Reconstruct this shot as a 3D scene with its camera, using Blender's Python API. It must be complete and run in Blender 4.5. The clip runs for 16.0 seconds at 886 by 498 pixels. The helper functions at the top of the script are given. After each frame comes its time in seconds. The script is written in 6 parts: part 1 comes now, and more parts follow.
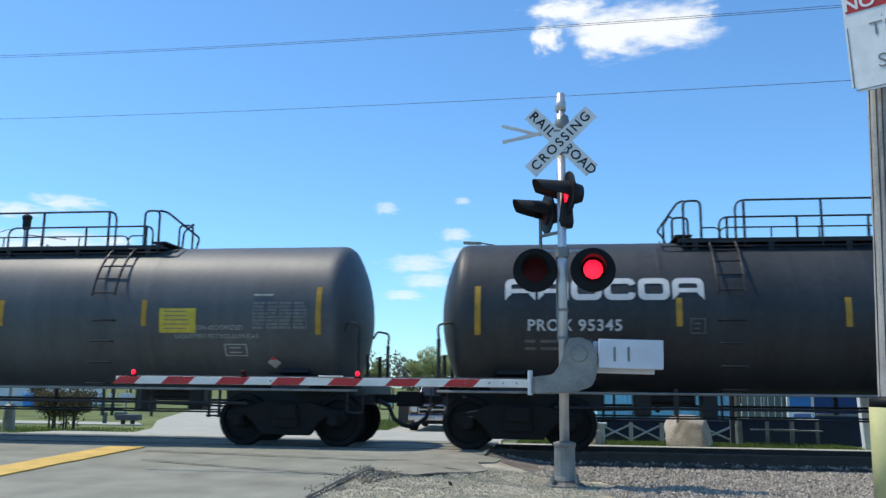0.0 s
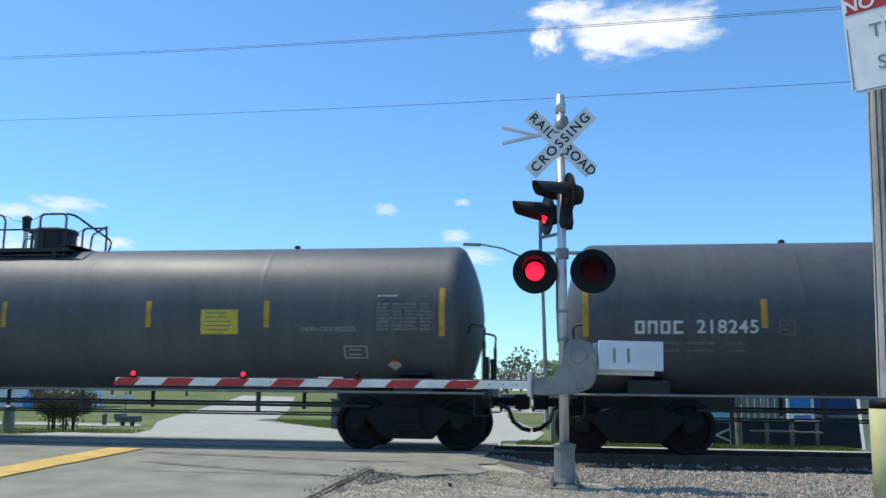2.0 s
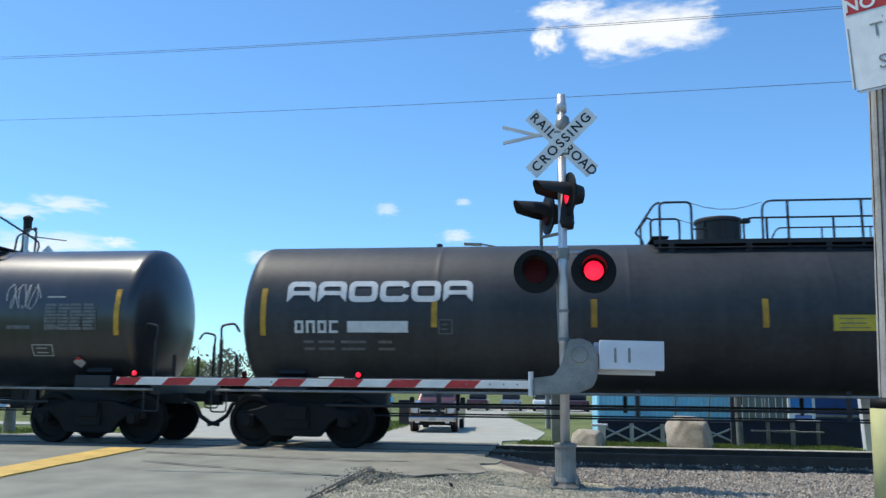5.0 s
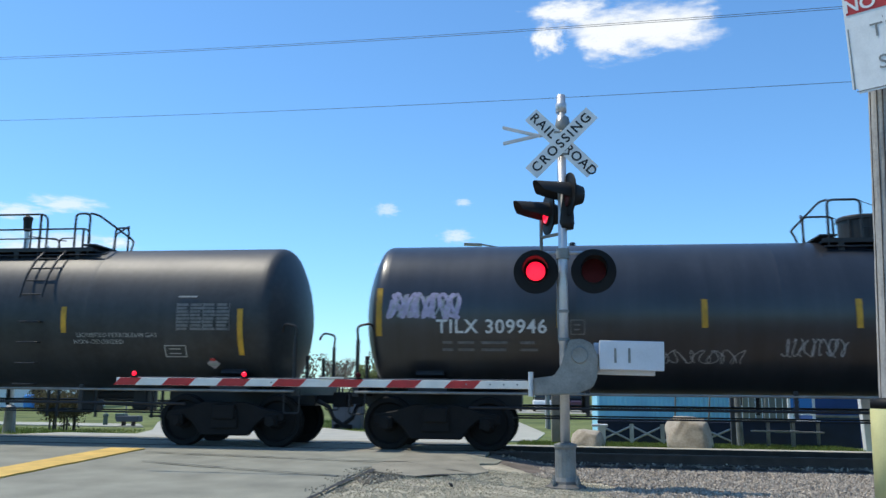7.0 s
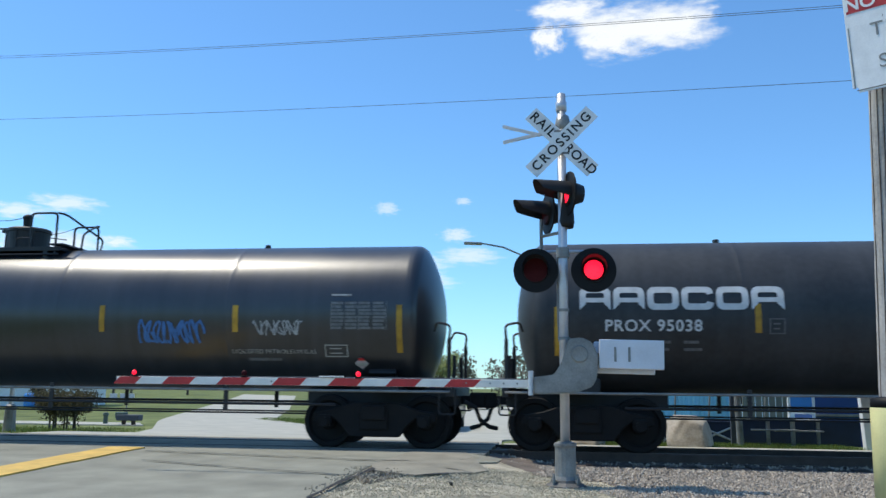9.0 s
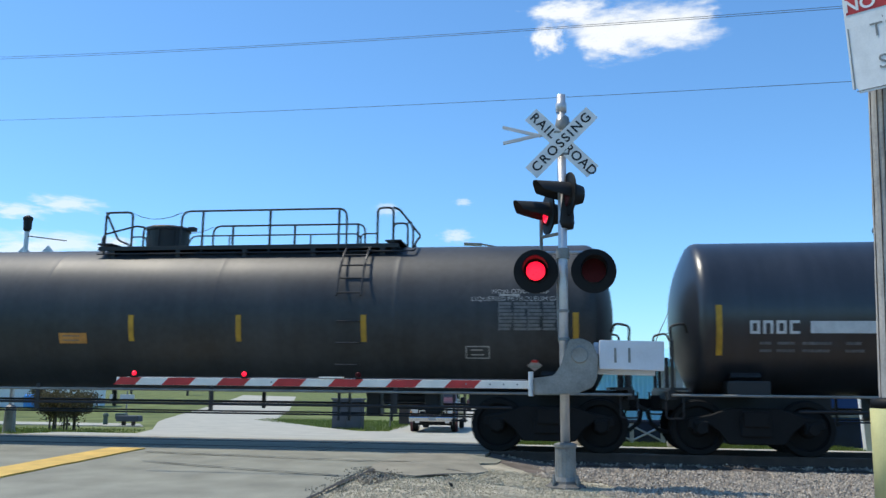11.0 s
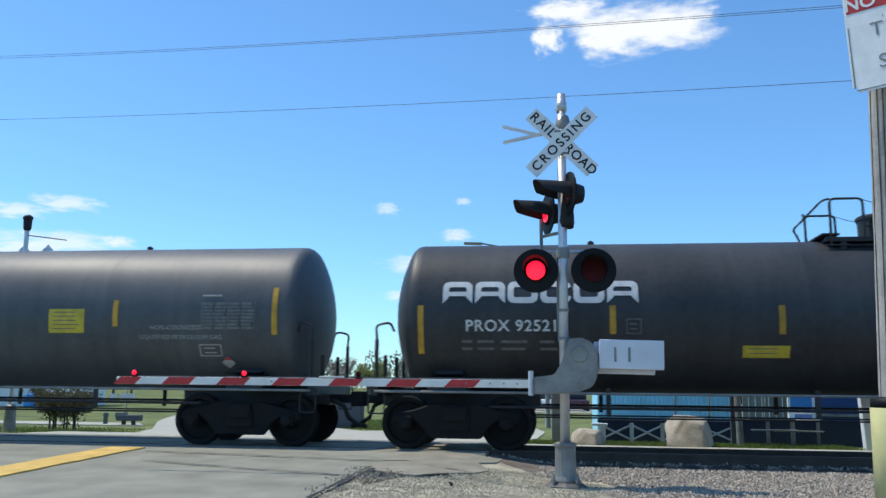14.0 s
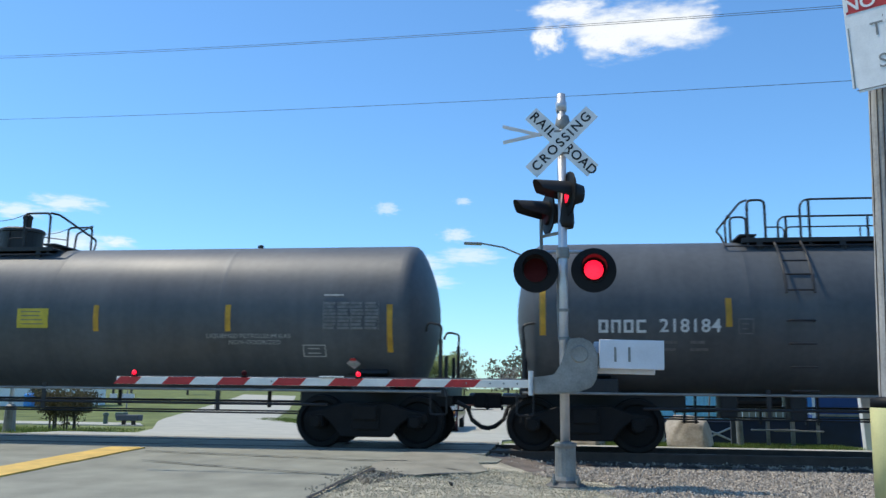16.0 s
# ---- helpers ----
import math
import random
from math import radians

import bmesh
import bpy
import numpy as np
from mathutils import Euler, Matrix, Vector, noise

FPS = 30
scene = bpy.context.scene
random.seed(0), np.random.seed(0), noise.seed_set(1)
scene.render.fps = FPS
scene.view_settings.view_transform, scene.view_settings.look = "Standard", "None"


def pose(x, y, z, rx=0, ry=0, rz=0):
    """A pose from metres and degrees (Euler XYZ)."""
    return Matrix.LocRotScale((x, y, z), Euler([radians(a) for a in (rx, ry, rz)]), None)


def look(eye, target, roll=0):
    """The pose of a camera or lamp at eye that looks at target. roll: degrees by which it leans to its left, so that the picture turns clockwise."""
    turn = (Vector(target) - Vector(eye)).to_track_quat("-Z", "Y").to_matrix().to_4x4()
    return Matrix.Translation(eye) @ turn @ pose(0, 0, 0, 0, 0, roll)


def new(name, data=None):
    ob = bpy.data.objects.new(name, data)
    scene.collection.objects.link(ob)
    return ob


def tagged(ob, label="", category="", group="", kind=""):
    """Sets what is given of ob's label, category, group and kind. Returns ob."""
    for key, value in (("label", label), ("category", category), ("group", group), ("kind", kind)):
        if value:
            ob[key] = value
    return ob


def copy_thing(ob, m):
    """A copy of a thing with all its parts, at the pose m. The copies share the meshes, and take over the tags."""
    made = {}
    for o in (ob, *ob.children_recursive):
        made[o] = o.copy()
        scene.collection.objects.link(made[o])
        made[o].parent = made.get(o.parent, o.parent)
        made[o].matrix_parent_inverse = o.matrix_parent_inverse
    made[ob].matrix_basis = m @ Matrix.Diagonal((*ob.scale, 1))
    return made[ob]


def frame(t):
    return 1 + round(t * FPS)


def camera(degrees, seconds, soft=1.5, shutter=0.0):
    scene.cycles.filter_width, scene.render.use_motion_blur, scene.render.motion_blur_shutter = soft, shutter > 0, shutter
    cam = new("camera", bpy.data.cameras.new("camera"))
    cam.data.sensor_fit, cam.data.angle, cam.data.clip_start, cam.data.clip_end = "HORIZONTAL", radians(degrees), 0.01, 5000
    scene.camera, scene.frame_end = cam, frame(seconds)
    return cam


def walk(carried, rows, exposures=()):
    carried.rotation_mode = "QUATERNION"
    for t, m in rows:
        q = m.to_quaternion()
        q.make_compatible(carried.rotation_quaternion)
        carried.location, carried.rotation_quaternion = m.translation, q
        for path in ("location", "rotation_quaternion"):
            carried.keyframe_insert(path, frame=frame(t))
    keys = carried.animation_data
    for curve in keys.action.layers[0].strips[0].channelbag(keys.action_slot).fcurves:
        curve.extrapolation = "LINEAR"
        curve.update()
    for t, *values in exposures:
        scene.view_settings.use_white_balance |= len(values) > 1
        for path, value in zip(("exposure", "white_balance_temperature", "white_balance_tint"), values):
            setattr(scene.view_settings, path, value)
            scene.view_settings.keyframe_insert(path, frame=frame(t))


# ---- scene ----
# camera: stands still inside a waiting car
RAD = math.degrees
cam = camera(55.18, 16.0, soft=1.45, shutter=0.1)
EYE = (0.0, 0.0, 1.057)
YAW, PITCH, ROLL = 7.857, 9.416, 0.618


def held(dyaw, dpitch):
    """The camera's pose with a small tremor, in degrees."""
    return pose(*EYE, 0, 0, YAW + dyaw) @ pose(0, 0, 0, 90 + PITCH + dpitch, 0, 0) @ pose(0, 0, 0, 0, 0, ROLL)


TREMOR = [(0.0, -0.046, -0.095), (0.5, -0.057, -0.076), (1.0, -0.065, 0.000), (1.5, -0.076, 0.000), (2.0, -0.057, 0.000), (2.5, -0.019, -0.065), (3.0, 0.000, -0.076), (3.5, 0.000, -0.065), (4.0, 0.000, 0.000), (5.0, 0.000, -0.019), (6.0, 0.000, -0.019), (6.5, 0.000, 0.000), (7.0, 0.000, 0.000), (7.5, 0.000, -0.065), (8.0, 0.000, -0.076), (8.5, 0.000, -0.095), (9.0, 0.000, -0.076), (10.0, 0.000, -0.038), (11.0, 0.000, -0.019), (11.5, 0.000, 0.000), (12.0, 0.000, 0.027), (12.5, 0.000, 0.000), (13.0, 0.000, -0.011), (13.5, 0.000, -0.069), (14.0, 0.000, -0.065), (14.5, 0.000, -0.015), (15.0, 0.000, -0.053), (15.5, 0.000, -0.069), (16.0, 0.000, -0.069)]
walk(cam, [(t, held(a, b)) for t, a, b in TREMOR], [(0, 0.0), (16.0, 0.0)])

# world and sun
SUN_EL, SUN_DIR = 64.0, (-0.986, 0.165)
world = bpy.data.worlds.new("sky")
scene.world = world
world.use_nodes = True
wn = world.node_tree.nodes
sky = wn.new("ShaderNodeTexSky")
sky.sky_type = "NISHITA"
sky.sun_disc = False
sky.sun_elevation = radians(SUN_EL)
sky.sun_rotation = math.atan2(SUN_DIR[0], SUN_DIR[1])
sky.air_density, sky.dust_density, sky.ozone_density = 1.0, 0.35, 3.0
wn["Background"].inputs["Strength"].default_value = 0.162
hue = wn.new("ShaderNodeMix")
hue.data_type, hue.blend_type = "RGBA", "MULTIPLY"
hue.inputs["Factor"].default_value = 1.0
hue.inputs["B"].default_value = (0.655, 1.0, 1.22, 1)
world.node_tree.links.new(sky.outputs["Color"], hue.inputs["A"])
world.node_tree.links.new(hue.outputs["Result"], wn["Background"].inputs["Color"])
sun = new("sun", bpy.data.lights.new("sun", "SUN"))
sun.data.energy, sun.data.angle, sun.data.color = 3.7, radians(0.53), (1.0, 0.93, 0.79)
ce = math.cos(radians(SUN_EL))
sun.matrix_world = look((SUN_DIR[0] * ce * 50, SUN_DIR[1] * ce * 50, math.sin(radians(SUN_EL)) * 50), (0, 0, 0))


# ---- materials ----
def mat(name, color, rough=0.6, metal=0.0, var=0.25, scale=3.0, fine=60.0, bump=0.0, tint=None, spec=0.5, emit=None, strength=0.0, coat=0.0, rand=0.0, streak=0.0):
    """A painted, worn or natural surface: two scales of variation and a fine relief."""
    m = bpy.data.materials.new(name)
    m.use_nodes = True
    nt = m.node_tree
    n, l = nt.nodes, nt.links
    b = n["Principled BSDF"]
    co = n.new("ShaderNodeTexCoord")
    big, small = n.new("ShaderNodeTexNoise"), n.new("ShaderNodeTexNoise")
    big.inputs["Scale"].default_value, small.inputs["Scale"].default_value = scale, fine
    big.inputs["Detail"].default_value, small.inputs["Detail"].default_value = 6, 4
    for t in (big, small):
        l.new(co.outputs["Object"], t.inputs["Vector"])
    add = n.new("ShaderNodeMath")
    add.operation = "MULTIPLY_ADD"
    add.inputs[1].default_value = 0.45
    l.new(small.outputs["Fac"], add.inputs[0])
    l.new(big.outputs["Fac"], add.inputs[2])
    ramp = n.new("ShaderNodeMapRange")
    ramp.inputs[1].default_value, ramp.inputs[2].default_value = 0.45, 1.0
    l.new(add.outputs[0], ramp.inputs[0])
    mix = n.new("ShaderNodeMix")
    mix.data_type = "RGBA"
    dark = [c * (1 - var) for c in color]
    light = [min(1, c * (1 + var)) for c in color] if tint is None else tint
    mix.inputs["A"].default_value, mix.inputs["B"].default_value = (*dark, 1), (*light, 1)
    l.new(ramp.outputs[0], mix.inputs["Factor"])
    out = mix.outputs["Result"]
    if rand:
        oi, ge = n.new("ShaderNodeObjectInfo"), n.new("ShaderNodeNewGeometry")
        s = n.new("ShaderNodeMath")
        s.operation = "ADD"
        l.new(oi.outputs["Random"], s.inputs[0])
        l.new(ge.outputs["Random Per Island"], s.inputs[1])
        mr = n.new("ShaderNodeMapRange")
        mr.inputs[2].default_value, mr.inputs[3].default_value, mr.inputs[4].default_value = 2.0, 1 - rand, 1 + rand
        l.new(s.outputs[0], mr.inputs[0])
        mu = n.new("ShaderNodeMix")
        mu.data_type, mu.blend_type = "RGBA", "MULTIPLY"
        mu.inputs["Factor"].default_value = 1
        l.new(out, mu.inputs["A"])
        l.new(mr.outputs[0], mu.inputs["B"])
        out = mu.outputs["Result"]
    if streak:
        mp, sn, sr = n.new("ShaderNodeMapping"), n.new("ShaderNodeTexNoise"), n.new("ShaderNodeMapRange")
        mp.inputs["Scale"].default_value = (5.0, 1.2, 0.35)
        sn.inputs["Scale"].default_value, sn.inputs["Detail"].default_value = 1.0, 6
        sr.inputs[1].default_value, sr.inputs[2].default_value = 0.35, 0.7
        sr.inputs[3].default_value, sr.inputs[4].default_value = 1 - streak, 1 + streak
        l.new(co.outputs["Object"], mp.inputs["Vector"])
        l.new(mp.outputs[0], sn.inputs["Vector"])
        l.new(sn.outputs["Fac"], sr.inputs[0])
        ms = n.new("ShaderNodeMix")
        ms.data_type, ms.blend_type = "RGBA", "MULTIPLY"
        ms.inputs["Factor"].default_value = 1
        l.new(out, ms.inputs["A"])
        l.new(sr.outputs[0], ms.inputs["B"])
        out = ms.outputs["Result"]
    l.new(out, b.inputs["Base Color"])
    rr = n.new("ShaderNodeMapRange")
    rr.inputs[3].default_value, rr.inputs[4].default_value = max(0.05, rough - 0.1), min(1, rough + 0.1)
    l.new(big.outputs["Fac"], rr.inputs[0])
    l.new(rr.outputs[0], b.inputs["Roughness"])
    b.inputs["Metallic"].default_value = metal
    b.inputs["Specular IOR Level"].default_value = spec
    b.inputs["Coat Weight"].default_value = coat
    if bump:
        bp = n.new("ShaderNodeBump")
        bp.inputs["Strength"].default_value, bp.inputs["Distance"].default_value = bump, 0.01
        l.new(add.outputs[0], bp.inputs["Height"])
        l.new(bp.outputs[0], b.inputs["Normal"])
    if emit:
        b.inputs["Emission Color"].default_value, b.inputs["Emission Strength"].default_value = (*emit, 1), strength
    return m


M = {}
M["asphalt"] = mat("asphalt", (0.245, 0.24, 0.19), 0.9, var=0.28, scale=1.6, fine=120, bump=0.5)
M["patch"] = mat("asphalt_patch", (0.25, 0.232, 0.18), 0.9, var=0.3, scale=2.0, fine=80, bump=0.5)
M["concrete"] = mat("concrete", (0.4, 0.38, 0.31), 0.85, var=0.15, scale=1.2, fine=70, bump=0.2)
M["gravel_bed"] = mat("gravel_bed", (0.36, 0.325, 0.245), 0.95, var=0.5, scale=4, fine=35, bump=0.8)
M["ballast_bed"] = mat("ballast_bed", (0.14, 0.115, 0.095), 0.95, var=0.5, scale=4, fine=35, bump=0.8)
M["stone"] = mat("crushed_stone", (0.34, 0.29, 0.23), 0.9, var=0.4, scale=6, fine=60, rand=0.75)
M["stone_pale"] = mat("pale_gravel", (0.45, 0.41, 0.3), 0.9, var=0.3, scale=6, fine=60, rand=0.3)
M["grass"] = mat("grass", (0.125, 0.17, 0.05), 0.95, var=0.45, scale=0.5, fine=22, bump=0.8, tint=(0.21, 0.235, 0.085), spec=0.15)
M["yellow_line"] = mat("road_yellow", (0.64, 0.42, 0.11), 0.8, var=0.25, scale=3, fine=60, bump=0.2)
M["rubble"] = mat("asphalt_rubble", (0.2, 0.175, 0.135), 0.95, var=0.5, scale=8, fine=60, rand=0.5)
M["tar"] = mat("tar", (0.02, 0.02, 0.02), 0.7)
M["steel_rail"] = mat("rail_steel", (0.06, 0.045, 0.038), 0.6, 0.3, var=0.4, scale=4)
M["timber"] = mat("tie_timber", (0.07, 0.055, 0.045), 0.95, var=0.5, scale=5, fine=40, bump=0.5)
M["tank_dull"] = mat("tank_black_dull", (0.028, 0.031, 0.034), 0.5, var=0.35, scale=0.7, fine=9, tint=(0.05, 0.053, 0.056), streak=0.12, spec=0.42)
M["tank_grey"] = mat("tank_black_faded", (0.072, 0.079, 0.086), 0.52, var=0.2, scale=0.7, fine=9, tint=(0.1, 0.108, 0.115), streak=0.09, spec=0.42)
M["tank_gloss"] = mat("tank_black_gloss", (0.02, 0.022, 0.026), 0.33, var=0.3, scale=0.7, fine=9, streak=0.25, spec=0.8)
M["black_iron"] = mat("black_iron", (0.014, 0.014, 0.015), 0.55, var=0.4, scale=3, fine=30)
M["truck_iron"] = mat("bogie_cast_iron", (0.0095, 0.009, 0.0088), 0.8, var=0.5, scale=4, fine=40, bump=0.3, spec=0.3)
M["stripe"] = mat("reflective_yellow", (0.42, 0.23, 0.022), 0.65, var=0.35, scale=6, rand=0.4)
M["panel_yellow"] = mat("sign_yellow", (0.55, 0.42, 0.04), 0.6, var=0.25, scale=9)
M["panel_orange"] = mat("sign_orange", (0.5, 0.22, 0.05), 0.6, var=0.25, scale=9)
M["white_paint"] = mat("white_stencil", (0.62, 0.62, 0.6), 0.65, var=0.15, scale=8)
M["grey_paint"] = mat("faded_stencil", (0.13, 0.13, 0.13), 0.7, var=0.4, scale=12)
M["dim_paint"] = mat("dim_stencil", (0.36, 0.36, 0.34), 0.7, var=0.3, scale=12)
M["data_paint"] = mat("data_stencil", (0.15, 0.15, 0.147), 0.7, var=0.4, scale=12)
M["placard"] = mat("placard", (0.42, 0.36, 0.36), 0.6)
M["red_paint"] = mat("red_reflective", (0.5, 0.03, 0.03), 0.5, var=0.2, scale=8)
M["gate_white"] = mat("gate_white", (0.8, 0.77, 0.7), 0.55, var=0.12, scale=5)
M["galv"] = mat("galvanised_steel", (0.55, 0.56, 0.58), 0.42, 0.55, var=0.2, scale=4, fine=50)
M["galv_dull"] = mat("weathered_zinc", (0.24, 0.24, 0.225), 0.6, 0.25, var=0.35, scale=4, fine=50, bump=0.1)
M["base_iron"] = mat("base_iron", (0.13, 0.125, 0.115), 0.7, 0.2, var=0.4, scale=6, fine=40, bump=0.3)
M["alu"] = mat("pale_aluminium", (0.66, 0.68, 0.72), 0.5, 0.15, var=0.12, scale=3)
M["sign_white"] = mat("sign_white", (0.82, 0.82, 0.8), 0.6, var=0.1, scale=6)
M["sign_black"] = mat("letter_black", (0.012, 0.012, 0.012), 0.6)
M["lamp_black"] = mat("lamp_black", (0.006, 0.006, 0.0065), 0.6, var=0.3, spec=0.25)
M["hood"] = mat("hood_black", (0.011, 0.011, 0.012), 0.6, spec=0.35)
M["lens_dark"] = mat("unlit_red_lens", (0.05, 0.003, 0.005), 0.6, var=0.4, scale=60, spec=0.15)
M["lens_lit"] = mat("lit_red_lens", (0.5, 0.01, 0.02), 0.3, var=0.3, scale=40, emit=(1.0, 0.008, 0.035), strength=1.9)
M["wood"] = mat("weathered_pole_wood", (0.36, 0.34, 0.31), 0.9, var=0.4, scale=2, fine=30, bump=0.6)
M["guard_yellow"] = mat("guard_yellow", (0.72, 0.66, 0.3), 0.6, var=0.12, scale=4)
M["boulder"] = mat("boulder", (0.42, 0.36, 0.28), 0.9, var=0.3, scale=3, fine=25, bump=0.8, tint=(0.56, 0.5, 0.42))
M["blue_wall"] = mat("blue_sheet_metal", (0.36, 0.74, 0.92), 0.55, var=0.12, scale=1.5)
M["blue_bright"] = mat("bright_blue_board", (0.05, 0.25, 0.62), 0.5, var=0.1)
M["navy"] = mat("dark_navy", (0.02, 0.03, 0.06), 0.8, var=0.3)
M["shed_blue"] = mat("shed_blue", (0.018, 0.06, 0.2), 0.7, var=0.2, scale=2)
M["beige"] = mat("beige_siding", (0.26, 0.25, 0.19), 0.8, var=0.15)
M["roof_grey"] = mat("shingle_roof", (0.13, 0.12, 0.115), 0.9, var=0.3)
M["bark"] = mat("bark", (0.09, 0.075, 0.06), 0.95, var=0.4, scale=5)
M["car_silver"] = mat("silver_car_paint", (0.4, 0.41, 0.43), 0.3, 0.6, var=0.05, coat=0.5)
M["car_dark"] = mat("maroon_car_paint", (0.1, 0.035, 0.045), 0.3, 0.4, var=0.05, coat=0.5)
M["chrome"] = mat("chrome", (0.5, 0.5, 0.52), 0.18, 1.0, var=0.05)
M["glass_dark"] = mat("car_glass", (0.02, 0.025, 0.03), 0.08, var=0.1)
M["rubber"] = mat("rubber", (0.02, 0.02, 0.02), 0.85)
M["headlight"] = mat("headlight_glass", (0.6, 0.61, 0.63), 0.12, 0.4)
M["cabinet"] = mat("cabinet_grey_blue", (0.075, 0.085, 0.1), 0.7, var=0.15)
M["green_box"] = mat("utility_green", (0.06, 0.1, 0.08), 0.6)
M["brown_box"] = mat("brown_bin", (0.08, 0.055, 0.045), 0.8)
M["cable"] = mat("cable", (0.06, 0.07, 0.085), 0.6)
M["graffiti_white"] = mat("white_spray", (0.34, 0.34, 0.335), 0.7, var=0.3, scale=10)
M["graffiti_violet"] = mat("violet_spray", (0.42, 0.36, 0.48), 0.7, var=0.3, scale=10)
M["graffiti_blue"] = mat("blue_spray", (0.05, 0.15, 0.36), 0.7, var=0.3, scale=10)


def leafy(name, color, through_light, rand):
    """Leaves that let some light through."""
    m = mat(name, color, 0.85, var=0.35, rand=rand, spec=0.2)
    n, l = m.node_tree.nodes, m.node_tree.links
    tr, mx = n.new("ShaderNodeBsdfTranslucent"), n.new("ShaderNodeMixShader")
    src = n["Principled BSDF"].inputs["Base Color"].links[0].from_socket
    l.new(src, tr.inputs["Color"])
    mx.inputs[0].default_value = through_light
    l.new(n["Principled BSDF"].outputs[0], mx.inputs[1])
    l.new(tr.outputs[0], mx.inputs[2])
    l.new(mx.outputs[0], n["Material Output"].inputs["Surface"])
    return m


# far-tree leaf and twig colours are lightened to stand in for distance haze
M["leaf"] = leafy("hazed_leaf", (0.34, 0.37, 0.17), 0.55, 0.4)
M["leaf_bush"] = leafy("bush_leaf", (0.15, 0.13, 0.07), 0.35, 0.5)
M["twig"] = leafy("hazed_twigs", (0.36, 0.31, 0.27), 0.3, 0.3)
M["far_wood"] = leafy("far_woodland", (0.2, 0.2, 0.15), 0.4, 0.4)
M["blade"] = leafy("grass_blade", (0.16, 0.22, 0.055), 0.4, 0.4)


# ---- mesh helpers ----
def link_mesh(name, bm, material, parent=None, label="", smooth=False):
    me = bpy.data.meshes.new(name)
    bm.to_mesh(me)
    bm.free()
    me.materials.append(material)
    if smooth:
        me.shade_smooth()
    ob = new(name, me)
    ob.parent = parent
    return tagged(ob, label)


def part(name, bm, material, parent, label="", smooth=False):
    return link_mesh(name, bm, material, parent, label, smooth)


def thing(name, label, category, at=None, group="", kind=""):
    ob = new(name)
    ob.empty_display_size = 0.3
    if at is not None:
        ob.matrix_basis = at
    return tagged(ob, label, category, group, kind)


def box(bm, c, s, m=None, bevel=0.0):
    t = Matrix.Translation(c) @ (m or Matrix()) @ Matrix.Diagonal((s[0], s[1], s[2], 1))
    r = bmesh.ops.create_cube(bm, size=1, matrix=t)
    if bevel:
        ed = list({e for v in r["verts"] for e in v.link_edges})
        bmesh.ops.bevel(bm, geom=ed, offset=bevel, segments=2, affect="EDGES", profile=0.6)
    return bm


def bx(c, s, m=None, bevel=0.0):
    return box(bmesh.new(), c, s, m, bevel)


def rod(bm, a, b, r, seg=8, r2=None):
    a, b = Vector(a), Vector(b)
    d = b - a
    q = d.to_track_quat("Z", "Y").to_matrix().to_4x4()
    bmesh.ops.create_cone(bm, cap_ends=True, segments=seg, radius1=r, radius2=r if r2 is None else r2, depth=d.length, matrix=Matrix.Translation((a + b) / 2) @ q)
    return bm


def rods(pairs, r, seg=8):
    bm = bmesh.new()
    for a, b in pairs:
        rod(bm, a, b, r, seg)
    return bm


def tube(bm, pts, r, seg=6):
    """A bent bar along a line of points."""
    pts = [Vector(p) for p in pts]
    rings = []
    for i, p in enumerate(pts):
        d = (pts[min(i + 1, len(pts) - 1)] - pts[max(i - 1, 0)]).normalized()
        u = d.cross(Vector((0.13, 0.71, 0.69))).normalized()
        w = d.cross(u)
        rings.append([bm.verts.new(p + r * (math.cos(a) * u + math.sin(a) * w)) for a in [2 * math.pi * k / seg for k in range(seg)]])
    for a, b in zip(rings, rings[1:]):
        for k in range(seg):
            bm.faces.new((a[k], a[(k + 1) % seg], b[(k + 1) % seg], b[k]))
    bm.faces.new(rings[0][::-1])
    bm.faces.new(rings[-1])
    return bm


def rounded(pts, r=0.12, n=4):
    """The points of a line with its corners rounded."""
    pts = [Vector(p) for p in pts]
    out = [pts[0]]
    for a, b, c in zip(pts, pts[1:], pts[2:]):
        k = min(r, (a - b).length / 2, (c - b).length / 2)
        p, q = b + (a - b).normalized() * k, b + (c - b).normalized() * k
        for i in range(n + 1):
            t = i / n
            out.append((1 - t) ** 2 * p + 2 * t * (1 - t) * b + t * t * q)
    return out + [pts[-1]]


def lathe(bm, profile, axis="Z", seg=32, m=None):
    """Turns (along, radius) pairs round an axis."""
    m = m or Matrix()
    rings = []
    for h, r in profile:
        ring = []
        for k in range(seg):
            a = 2 * math.pi * k / seg
            c, s = r * math.cos(a), r * math.sin(a)
            p = {"Z": (c, s, h), "X": (h, c, s), "Y": (c, h, s)}[axis]
            ring.append(bm.verts.new(m @ Vector(p)))
        rings.append(ring)
    for a, b in zip(rings, rings[1:]):
        for k in range(seg):
            bm.faces.new((a[k], a[(k + 1) % seg], b[(k + 1) % seg], b[k]))
    bm.faces.new(rings[0][::-1])
    bm.faces.new(rings[-1])
    bmesh.ops.recalc_face_normals(bm, faces=bm.faces)
    return bm


